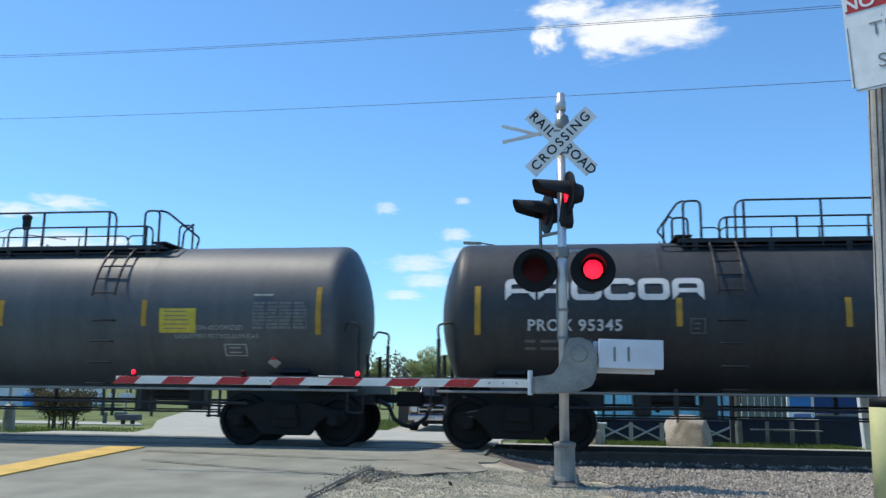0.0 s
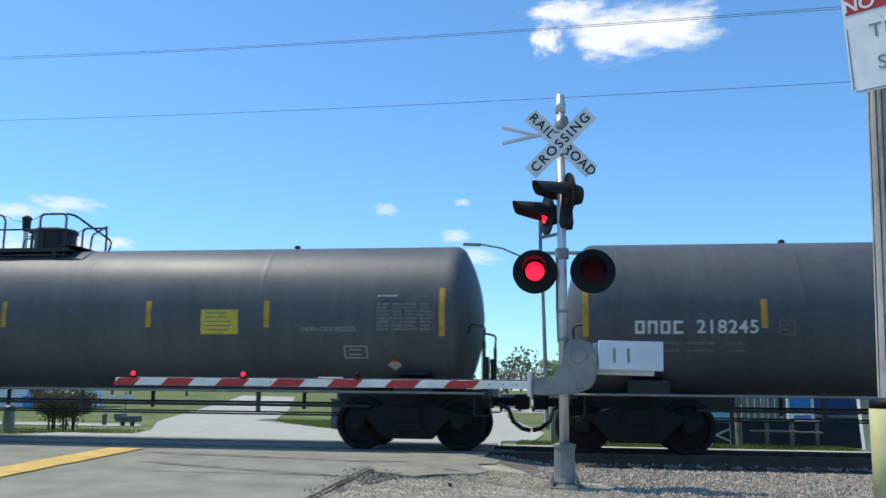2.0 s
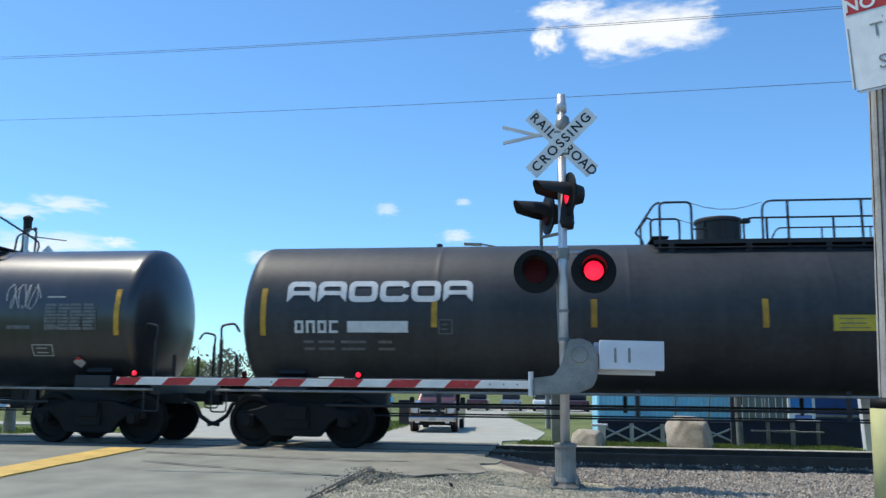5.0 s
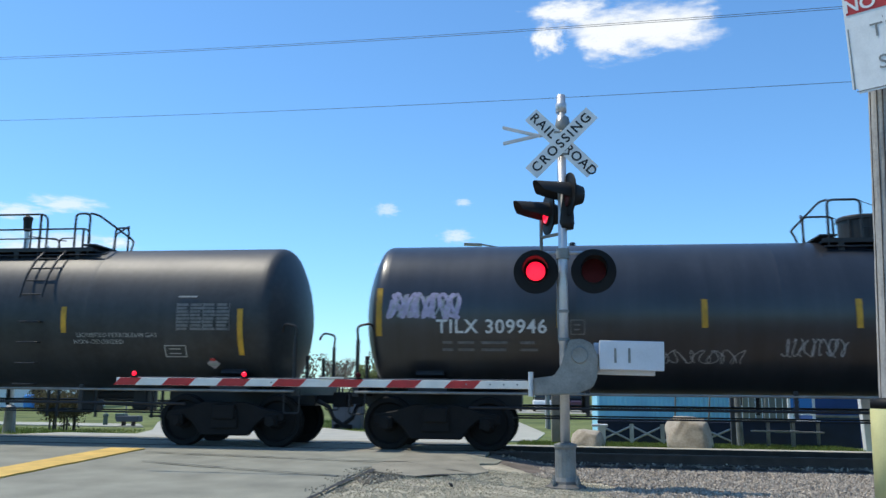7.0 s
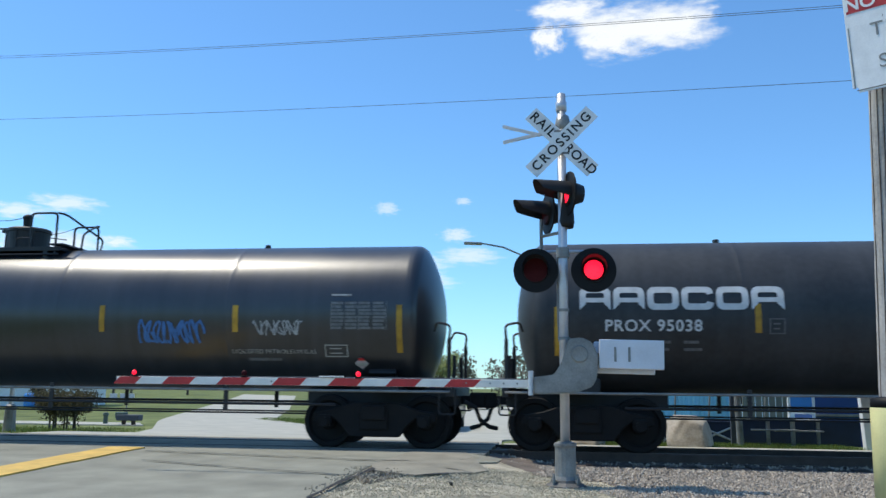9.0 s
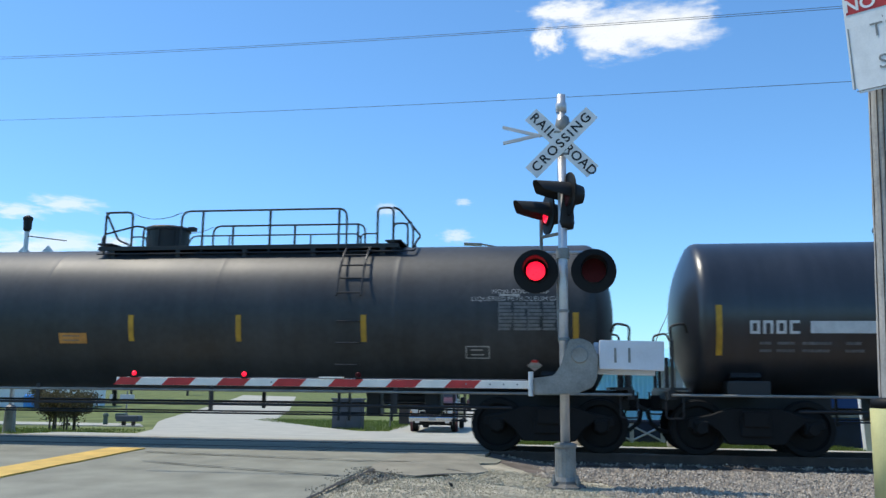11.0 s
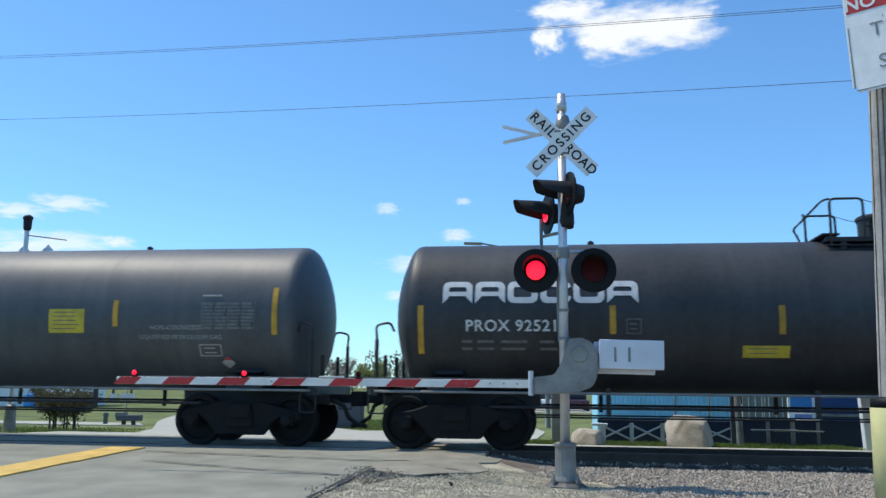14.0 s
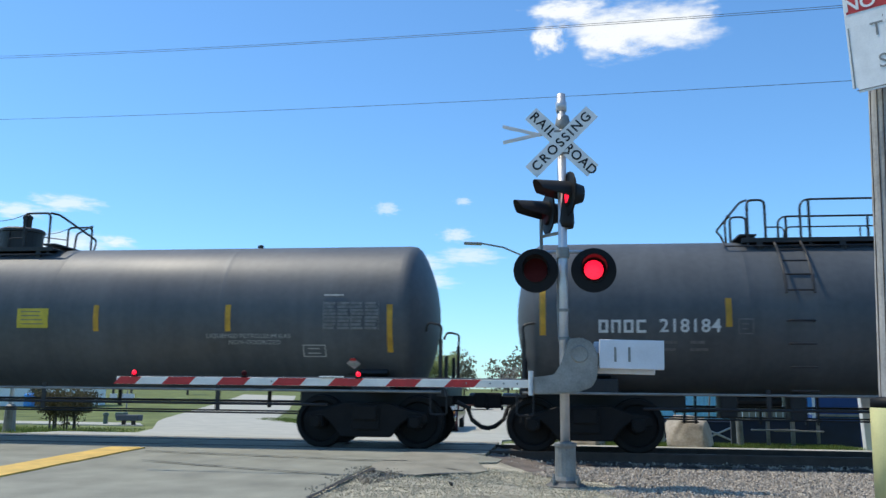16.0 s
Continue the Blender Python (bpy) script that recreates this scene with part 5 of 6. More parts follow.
# ---- beyond the track ----
def rock(at, size, seed, label):
    rnd = random.Random(seed)
    bm = bmesh.new()
    bmesh.ops.create_icosphere(bm, subdivisions=4, radius=1)
    cuts_ = [(Vector(n).normalized(), d) for n, d in (((1, -0.35, 0.25), 0.6), ((-0.8, -0.3, 0.6), 0.6), ((-0.15, -1, 0.35), 0.55), ((0.3, -0.4, 1), 0.6), ((0.05, 0, 1), 0.62), ((-1, 0.1, -0.1), 0.74), ((0, 1, 0.1), 0.7), ((-0.3, -0.8, 0.7), 0.7), ((0.7, -0.7, 0.2), 0.72))] + [(Vector((rnd.uniform(-1, 1), rnd.uniform(-1, 1), rnd.uniform(0, 1))).normalized(), rnd.uniform(0.72, 0.9)) for _ in range(6)]
    for v in bm.verts:
        p = v.co.copy()
        for n, d in cuts_:
            k = p.dot(n)
            if k > d:
                p -= n * (k - d) * 0.9
        p += p.normalized() * 0.05 * noise.noise(p * 2.5 + Vector((seed, 0, 0))) + p.normalized() * 0.02 * noise.noise(p * 9)
        v.co = Vector((p.x * size[0], p.y * size[1], p.z * size[2]))
    o = link_mesh("boulder", bm, M["boulder"], None, smooth=True)
    o.matrix_basis = pose(at[0], at[1], at[2] + size[2] * 0.55)
    tagged(o, label, "boulder", "boulders by the track")


rock((2.62, 18.35, -0.14), (0.6, 0.5, 0.58), 4, "large tan angular boulder beside the track")
rock((0.55, 18.3, -0.1), (0.43, 0.36, 0.3), 9, "small pale boulder beside the track")


def build_x_fence():
    f = thing("railing_fence", "low grey metal railing with crossed braces", "fence")
    y, z0, z1 = 20.3, -0.16, 0.34
    xs = [0.9, 1.62, 2.31, 3.12, 3.9]
    for x in xs:
        part("post", bx((x, y, (z0 + z1) / 2), (0.09, 0.07, z1 - z0 + 0.1), None, 0.006), M["galv"], f)
    for a, b in zip(xs, xs[1:]):
        for u, v in ((z0 + 0.1, z1 - 0.06), (z1 - 0.06, z0 + 0.1)):
            part("brace", rod(bmesh.new(), (a, y, u), (b, y, v), 0.022), M["galv"], f)
    part("top_rail", bx(((xs[0] + xs[-1]) / 2, y, z1 + 0.02), (xs[-1] - xs[0] + 0.1, 0.1, 0.06), None, 0.008), M["navy"], f)
    # plain dark navy sheet filling the background low behind the railing
    part("windscreen", bx(((xs[0] + 6.75) / 2, y + 0.5, (z0 + z1) / 2 - 0.03), (6.75 - xs[0], 0.03, z1 - z0 + 0.18), None, 0.005), M["navy"], f, "dark navy sheet behind the railing")


def build_blue_building():
    b = thing("blue_building", "light blue corrugated metal shed", "building")
    x0, x1, y, z0, z1 = 1.3, 6.2, 31.0, -0.7, 2.15
    part("wall", bx(((x0 + x1) / 2, y + 2.5, (z0 + z1) / 2), (x1 - x0, 5.0, z1 - z0), None, 0.01), M["blue_wall"], b)
    n = 32
    for k in range(n):
        x = x0 + (x1 - x0) * (k + 0.5) / n
        part("wall_rib", bx((x, y - 0.03, (z0 + z1) / 2), (0.065, 0.06, z1 - z0), None, 0.01), M["blue_wall"], b)
    part("roof", bx(((x0 + x1) / 2, y + 2.3, z1 + 0.2), (x1 - x0 + 0.5, 5.8, 0.3), pose(0, 0, 0, 6, 0, 0), 0.02), M["blue_wall"], b, "shallow light blue metal roof")
    w = part("window_frame", bx((3.9, y - 0.1, 1.55), (0.9, 0.06, 1.0), None, 0.01), M["sign_white"], b, "white window frame")
    part("pane", bx((3.9, y - 0.14, 1.55), (0.7, 0.02, 0.8), None, 0.003), M["headlight"], w)
    # dark navy band along the foot of the wall
    part("lower_band", bx(((x0 + x1) / 2, y - 0.05, -0.45), (x1 - x0, 0.08, 0.6), None, 0.01), M["navy"], b)


def build_backstop():
    s = thing("ball_backstop", "tall thin wire netting on grey poles", "netting frame")
    y = 25.0
    corners = [(2.54, 25.00, 1.59), (2.76, 25.00, 2.56), (3.35, 25.00, 3.82), (6.53, 25.00, 4.12), (7.09, 25.00, 3.20)]
    part("top_cable", tube(bmesh.new(), corners, 0.014, 5), M["galv_dull"], s)
    part("mid_cable", tube(bmesh.new(), [(2.81, 25.00, 2.69), (7.07, 25.00, 2.96)], 0.012, 5), M["galv_dull"], s)
    part("mid_cable", tube(bmesh.new(), [(3.23, 25.00, 3.37), (6.80, 25.00, 3.52)], 0.008, 5), M["galv_dull"], s)
    for a, b in (((3.35, 25.00, 3.82), (3.17, 25.00, -0.45)), ((4.37, 25.00, 3.53), (4.06, 25.00, -0.45)), ((5.79, 25.00, 3.04), (5.59, 25.00, -0.45))):
        part("net_post", rod(bmesh.new(), a, b, 0.025), M["galv_dull"], s)
    part("brace", rod(bmesh.new(), (4.73, 25.00, 3.92), (4.24, 25.00, 2.72), 0.02), M["galv_dull"], s)
    g = bmesh.new()
    a, b, c, d = Vector(corners[2]), Vector(corners[3]), Vector((3.31, 25.00, 2.56)), Vector((6.84, 25.00, 2.80))
    for k in range(25):
        t = k / 24
        tube(g, [a.lerp(b, t), c.lerp(d, t)], 0.0035, 3)
    for k in range(12):
        t = k / 11
        tube(g, [a.lerp(c, t), b.lerp(d, t)], 0.0035, 3)
    tagged(part("netting", g, M["galv_dull"], s), kind="stuff")
    p = thing("grey_pole", "thick pale grey metal pole beside the field", "pole", pose(*(3.81, 19.20, -0.07)))
    part("shaft", rod(bmesh.new(), (0, 0, -0.3), (-0.1, 0, 3.25), 0.075, 14, 0.06), M["galv_dull"], p)


def build_right_clutter():
    w = thing("beige_fence", "olive-beige board fence behind the field", "fence")
    for k in range(7):
        part("board", bx((5.94 + 0.21 * k, 29, 0.6), (0.18, 0.06, 2.7 - 0.02 * (k % 2)), None, 0.01), M["beige"], w)
    s = thing("blue_board", "bright blue notice board in a white frame", "board")
    cx = 6.34
    part("panel", bx((cx, 24, 1.33), (0.56, 0.06, 1.5), None, 0.01), M["blue_bright"], s)
    for dx in (-0.31, 0.31):
        part("frame_post", bx((cx + dx, 23.98, 0.75), (0.07, 0.08, 2.75), None, 0.008), M["sign_white"], s)
    for dz in (0.53, 2.1):
        part("frame_bar", bx((cx, 23.97, dz), (0.66, 0.08, 0.08), None, 0.008), M["sign_white"], s)
    part("ledge", bx((cx + 0.02, 23.9, 0.33), (0.8, 0.2, 0.05), None, 0.008), M["sign_white"], s, "white ledge under the board")
    d = thing("navy_shed", "deep blue shed wall in the shade", "shed")
    part("wall", bx((8.45, 27, 0.65), (2.5, 2.0, 2.8), None, 0.02), M["shed_blue"], d)
    part("roof", bx((8.45, 27, 2.1), (2.7, 2.2, 0.12), None, 0.02), M["shed_blue"], d)
    part("sill", bx((8.45, 25.97, 0.42), (2.4, 0.06, 0.07), None, 0.01), M["galv_dull"], d)
    q = thing("white_post", "white square post by the track", "post")
    part("shaft", bx((6.2, 18.5, 0.4), (0.3, 0.2, 1.3), pose(0, 0, 0, 0, -3, 0), 0.015), M["sign_white"], q)
    for x, y, w, z in ((4.5, 19.5, 0.95, 0.48), (5.15, 20.1, 1.0, 0.44)):
        t = thing("picnic_table", "grey metal picnic table on thin legs", "table", None, "tables by the field")
        part("tabletop", bx((x, y, z), (w, 0.5, 0.03), None, 0.006), M["galv_dull"], t)
        part("bench", bx((x, y - 0.35, z - 0.22), (w, 0.16, 0.03), None, 0.006), M["galv_dull"], t)
        for dx in (-0.1, w / 2 - 0.06):
            part("leg", bx((x + dx, y - 0.2, (z - 0.2) / 2), (0.07, 0.06, z + 0.2), None, 0.006), M["galv_dull"], t)
    c = thing("dark_post", "dark blue-grey steel post beside the field", "post")
    part("shaft", bx((3.72, 19.5, 0.7), (0.1, 0.1, 1.9), None, 0.01), M["cabinet"], c)
    e = thing("small_stand", "small pale blue stand behind a boulder", "stand")
    part("top", bx((0.84, 19.0, 0.33), (0.34, 0.25, 0.05), None, 0.01), M["alu"], e)
    part("leg", bx((0.9, 19.0, 0.06), (0.12, 0.12, 0.52), None, 0.01), M["alu"], e)
    n = thing("timber_post", "stout olive wooden post beside the drive", "post")
    part("shaft", bx((-0.06, 19.4, 0.5), (0.28, 0.2, 1.3), None, 0.03), M["wood"], n)
    v = thing("marker_post", "thin white marker post in the grass", "post")
    part("shaft", bx((-0.66, 41.4, -0.3), (0.1, 0.1, 0.95), None, 0.01), M["sign_white"], v)


build_x_fence()
build_blue_building()
build_backstop()
build_right_clutter()


def build_street_lamp():
    s = thing("street_lamp", "tall grey street lamp with a long curved arm", "street lamp")
    part("pole", rod(bmesh.new(), (-0.55, 40.2, -0.7), (-0.75, 40.2, 7.2), 0.11, 12, 0.07), M["galv_dull"], s)
    part("arm", tube(bmesh.new(), [(-0.74, 40.2, 6.9), (-1.5, 40.0, 7.25), (-2.6, 39.7, 7.7), (-3.6, 39.4, 7.85)], 0.045, 6), M["galv_dull"], s)
    part("lamp_head", bx((-4.0, 39.3, 7.83), (0.85, 0.3, 0.12), pose(0, 0, 0, 0, 2, 5), 0.04), M["galv_dull"], s, "flat grey lamp head")


def build_far_signal():
    s = thing("far_signal", "silver crossing mast seen from behind beyond the track", "crossing signal", pose(-13.95, 20.4, 0))
    part("mast", rod(bmesh.new(), (0, 0, -0.2), (0, 0, 5.1), 0.06, 14), M["galv"], s)
    part("mast_base", lathe(bmesh.new(), [(-0.2, 0.2), (-0.1, 0.15), (0.5, 0.13), (0.55, 0.08)], "Z", 12), M["galv_dull"], s)
    part("bell", lathe(bmesh.new(), [(5.05, 0.05), (5.12, 0.1), (5.35, 0.11), (5.4, 0.13), (5.45, 0.12), (5.5, 0.04)], "Z", 14), M["hood"], s, "dark bell at the mast top")
    for tilt in (45, -45):
        part("crossbuck_blade", bx((0.25, 0.07 + 0.01 * (tilt > 0), 4.2), (1.2, 0.006, 0.225), pose(0, 0, 0, 0, tilt, 0)), M["galv"], s, "bare metal back of a sign blade")
    part("arm", rod(bmesh.new(), (0, 0, 4.95), (1.15, 0, 4.8), 0.014), M["cable"], s)
    part("lamp_backing", lathe(bmesh.new(), [(-0.01, 0.02), (-0.01, 0.3), (0.01, 0.3)], "Y", 24, Matrix.Translation((-0.4, 0.05, 2.66))), M["lamp_black"], s)
    part("lamp_backing", lathe(bmesh.new(), [(-0.01, 0.02), (-0.01, 0.3), (0.01, 0.3)], "Y", 24, Matrix.Translation((0.4, 0.05, 2.66))), M["lamp_black"], s)
    part("mechanism_housing", bx((0.15, 0.1, 1.4), (0.6, 0.3, 0.7), None, 0.05), M["galv_dull"], s)


def build_pickup(at, turn, paint):
    t = thing("pickup_truck", "dark maroon pickup truck with chrome grille facing the railway", "pickup truck", pose(*at, 0, 0, turn))
    # local: front towards -y
    bm = bx((0, 0.75, 0.8), (1.86, 1.5, 0.62), None, 0.1)
    for v in bm.verts:
        if v.co.z > 0.9:
            v.co.z += 0.1 * v.co.y
            v.co.x *= 0.95
    box(bm, (0, 2.6, 0.8), (1.9, 2.3, 0.72), None, 0.08)
    box(bm, (0, 4.6, 0.85), (1.88, 1.9, 0.7), None, 0.06)
    body = part("body", bm, M[paint], t)
    part("hood_ridge", bx((0, 0.7, 1.14), (0.7, 1.1, 0.05), pose(0, 0, 0, 5, 0, 0), 0.02), M[paint], body)
    bm = bx((0, 2.65, 1.48), (1.66, 2.0, 0.66), None, 0.08)
    for v in bm.verts:
        if v.co.z > 1.5:
            v.co.x *= 0.86
            v.co.y += 0.55 if v.co.y < 2.5 else -0.08
    part("cab", bm, M[paint], t)
    part("windscreen", bx((0, 1.9, 1.46), (1.36, 0.03, 0.64), pose(0, 0, 0, -40, 0, 0), 0.01), M["glass_dark"], t, "dark windscreen")
    for s in (-1, 1):
        part("side_window", bx((s * 0.79, 2.85, 1.5), (0.05, 1.1, 0.38), pose(0, 0, 0, 0, -s * 12, 0), 0.01), M["glass_dark"], t)
    g = part("grille", bx((0, -0.03, 0.86), (1.12, 0.08, 0.36), None, 0.03), M["chrome"], t, "bright chrome grille")
    for k in range(2):
        part("grille_slot", bx((0, -0.065, 0.77 + 0.17 * k), (1.0, 0.03, 0.11), None, 0.008), M["lamp_black"], g)
    part("badge", lathe(bmesh.new(), [(-0.1, 0.02), (-0.095, 0.07), (-0.06, 0.07)], "Y", 12, Matrix.Translation((0, 0, 0.86))), M["chrome"], g)
    for s in (-1, 1):
        lamp = part("headlight", bx((s * 0.74, -0.02, 0.88), (0.3, 0.07, 0.28), None, 0.04), M["headlight"], t)
        part("indicator", bx((s * 0.86, -0.03, 0.78), (0.1, 0.07, 0.1), None, 0.02), M["panel_orange"], lamp)
        part("mirror", bx((s * 1.08, 1.75, 1.26), (0.2, 0.12, 0.24), None, 0.04), M["lamp_black"], t)
        part("wheel_arch", lathe(bmesh.new(), [(-0.05, 0.41), (-0.05, 0.47), (0.05, 0.47), (0.05, 0.41)], "X", 24, Matrix.Translation((s * 0.92, 0.95, 0.4))), M[paint], t)
        part("fog_lamp", bx((s * 0.6, -0.16, 0.42), (0.18, 0.04, 0.1), None, 0.02), M["headlight"], t)
    part("air_dam", bx((0, 0.1, 0.36), (1.6, 0.2, 0.16), None, 0.03), M["lamp_black"], t)
    part("bumper", bx((0, -0.08, 0.53), (1.9, 0.22, 0.22), None, 0.06), M["chrome"], t, "chrome front bumper")
    part("number_plate_bar", bx((0, -0.2, 0.54), (0.3, 0.01, 0.13), None, 0.002), M["dim_paint"], t)
    for s in (-1, 1):
        for y in (0.95, 4.6):
            w = part("wheel", lathe(bmesh.new(), [(-0.13, 0.2), (-0.13, 0.34), (-0.1, 0.38), (0.1, 0.38), (0.13, 0.34), (0.13, 0.2)], "X", 24, Matrix.Translation((s * 0.8, y, 0.38))), M["rubber"], t)
            part("rim", lathe(bmesh.new(), [(-0.135, 0.05), (-0.135, 0.2), (0.135, 0.2), (0.135, 0.05)], "X", 16, Matrix.Translation((s * 0.8, y, 0.38))), M["chrome"], w)


def build_parked_car(at, turn, paint):
    t = thing("parked_car", "", "car", pose(*at, 0, 0, turn), "cars in the far car park")
    part("body", bx((0, 0, 0.62), (1.75, 4.3, 0.6), None, 0.14), M[paint], t)
    part("cabin", bx((0, 0.25, 1.12), (1.5, 2.2, 0.52), None, 0.2), M["glass_dark"], t)
    for s in (-1, 1):
        for y in (-1.35, 1.35):
            part("wheel", lathe(bmesh.new(), [(-0.1, 0.15), (-0.1, 0.3), (0.1, 0.3), (0.1, 0.15)], "X", 18, Matrix.Translation((s * 0.78, y, 0.3))), M["rubber"], t)
    return t


build_street_lamp()
build_far_signal()
build_pickup((-5.08, 34.3, height(-5, 36) + 0.02), 2.2, "car_dark")
for x, paint, label in ((-9.6, "car_dark", "dark car parked far off"), (-6.9, "car_dark", "dark maroon car parked far off"), (-4.1, "car_silver", "silver car parked far off"), (-1.4, "sign_white", "white car parked far off"), (1.4, "car_dark", "dark car parked far off")):
    tagged(build_parked_car((x, 73, height(x, 73) + 0.02), 3, paint), label)


def build_green_side():
    c = thing("utility_cabinet", "dark grey-blue utility cabinet on the grass", "utility cabinet", pose(-9.2, 36.9, -0.68))
    part("body", bx((0, 0, 0.62), (1.3, 0.6, 1.25), None, 0.02), M["cabinet"], c)
    part("lid", bx((0, 0, 1.27), (1.4, 0.7, 0.07), None, 0.015), M["cabinet"], c)
    for dx in (-0.33, 0.33):
        part("door", bx((dx, -0.31, 0.62), (0.6, 0.02, 1.1), None, 0.008), M["cabinet"], c)
    b = thing("brown_bin", "brown litter bin on the grass", "bin", pose(*(-7.63, 42.09, -0.68)))
    part("body", bx((0, 0, 0.55), (0.5, 0.5, 1.1), None, 0.04), M["brown_box"], b)
    part("lid", bx((0, 0, 1.14), (0.56, 0.56, 0.12), None, 0.04), M["lamp_black"], b)
    s = thing("small_sign", "small blue sign on a thin post", "sign", pose(*(-7.71, 38.80, -0.68)))
    part("post", rod(bmesh.new(), (0, 0, 0), (0, 0, 1.5), 0.03), M["galv_dull"], s)
    part("panel", bx((0, -0.05, 1.15), (0.3, 0.02, 0.45), None, 0.004), M["blue_wall"], s)
    h = thing("standpipe", "short green standpipe on the grass", "standpipe", pose(*(-20.18, 36.30, -0.68)))
    part("body", lathe(bmesh.new(), [(0, 0.1), (0.35, 0.1), (0.42, 0.13), (0.5, 0.1), (0.54, 0.03)], "Z", 12), M["green_box"], h)
    m = thing("mailbox_stand", "dark mailboxes on a wooden stand", "mailbox", pose(*(-18.75, 35.73, -0.68)))
    part("box", bx((0, 0, 0.33), (1.05, 0.45, 0.26), None, 0.05), M["cabinet"], m)
    part("box", bx((-0.4, 0.05, 0.42), (0.4, 0.45, 0.26), None, 0.05), M["green_box"], m)
    for dx in (-0.25, 0.2):
        part("leg", bx((dx, 0, 0.1), (0.14, 0.14, 0.4), None, 0.01), M["timber"], m)
    n = thing("street_sign", "pale sign boards on a post over the grass", "sign", pose(*(-19.67, 37.15, -0.68)))
    part("post", rod(bmesh.new(), (0, 0, 0), (0, 0, 1.5), 0.035), M["galv_dull"], n)
    for dx, w in ((-0.75, 0.35), (-0.25, 0.35), (0.1, 0.35)):
        part("panel", bx((dx + 0.1, -0.05, 1.2), (w, 0.02, 0.3), None, 0.004), M["white_paint"], n)
    e = thing("blue_barrel", "blue plastic barrel on the grass", "barrel", pose(*(-40.67, 61.73, -0.67)))
    part("body", lathe(bmesh.new(), [(0, 0.4), (0.1, 0.45), (0.9, 0.45), (1.0, 0.38), (1.05, 0.1)], "Z", 16), M["blue_bright"], e)


build_green_side()


def leaf_cloud(blobs, n, size, seed, squash=0.8):
    """Many small leaf faces in uneven clumps, as one mesh."""
    rng = np.random.default_rng(seed)
    vs, fs = [], []
    for _ in range(n):
        c, r = blobs[rng.integers(len(blobs))]
        d = rng.normal(size=3)
        d /= np.linalg.norm(d)
        p = np.array(c) + d * r * rng.uniform(0.45, 1.08) * np.array((1, 1, squash))
        u = rng.normal(size=3)
        u /= np.linalg.norm(u)
        w = np.cross(u, rng.normal(size=3))
        w /= np.linalg.norm(w)
        s = size * rng.uniform(0.5, 1.3)
        k = len(vs)
        vs += [p - u * s, p - w * s * 0.5, p + u * s, p + w * s * 0.5]
        fs.append((k, k + 1, k + 2, k + 3))
    return [tuple(v) for v in vs], fs


def leaves(name, blobs, n, size, seed, material, parent=None, squash=0.8):
    v, f = leaf_cloud(blobs, n, size, seed, squash)
    me = bpy.data.meshes.new(name)
    me.from_pydata(v, [], f)
    me.materials.append(material)
    o = new(name, me)
    o.parent = parent
    return o


def limbs(bm, base, h, spread, n, seed, r):
    rnd = random.Random(seed)
    rod(bm, base, (base[0], base[1], base[2] + h * 0.45), r, 8, r * 0.7)
    tips = []
    for k in range(n):
        a = 6.283 * k / n + rnd.uniform(-0.4, 0.4)
        z0 = base[2] + h * rnd.uniform(0.25, 0.45)
        p = Vector((base[0], base[1], z0))
        q = p + Vector((math.cos(a) * spread * 0.5, math.sin(a) * spread * 0.5, h * 0.28))
        t = q + Vector((math.cos(a + 0.5) * spread * 0.4, math.sin(a + 0.5) * spread * 0.4, h * rnd.uniform(0.15, 0.3)))
        rod(bm, p, q, r * 0.45, 6, r * 0.3)
        rod(bm, q, t, r * 0.3, 5, r * 0.08)
        tips += [q, t]
    return tips


def build_bush():
    at = (-18.84, 30.77, -0.68)
    b = thing("bush", "brownish sparse spring bush on the grass", "bush", pose(*at))
    bm = bmesh.new()
    tips = []
    for k in range(7):
        a = 0.9 * k
        tips += limbs(bm, (0.5 * math.cos(a), 0.3 * math.sin(a), 0), 1.3 + 0.1 * (k % 3), 0.7, 4, k, 0.04)
    part("stems", bm, M["bark"], b)
    leaves("foliage", [(tuple(t), 0.36) for t in tips] + [((0.2, 0, 0.5), 0.6), ((-0.4, 0, 0.6), 0.5)], 6500, 0.06, 4, M["leaf_bush"], b)


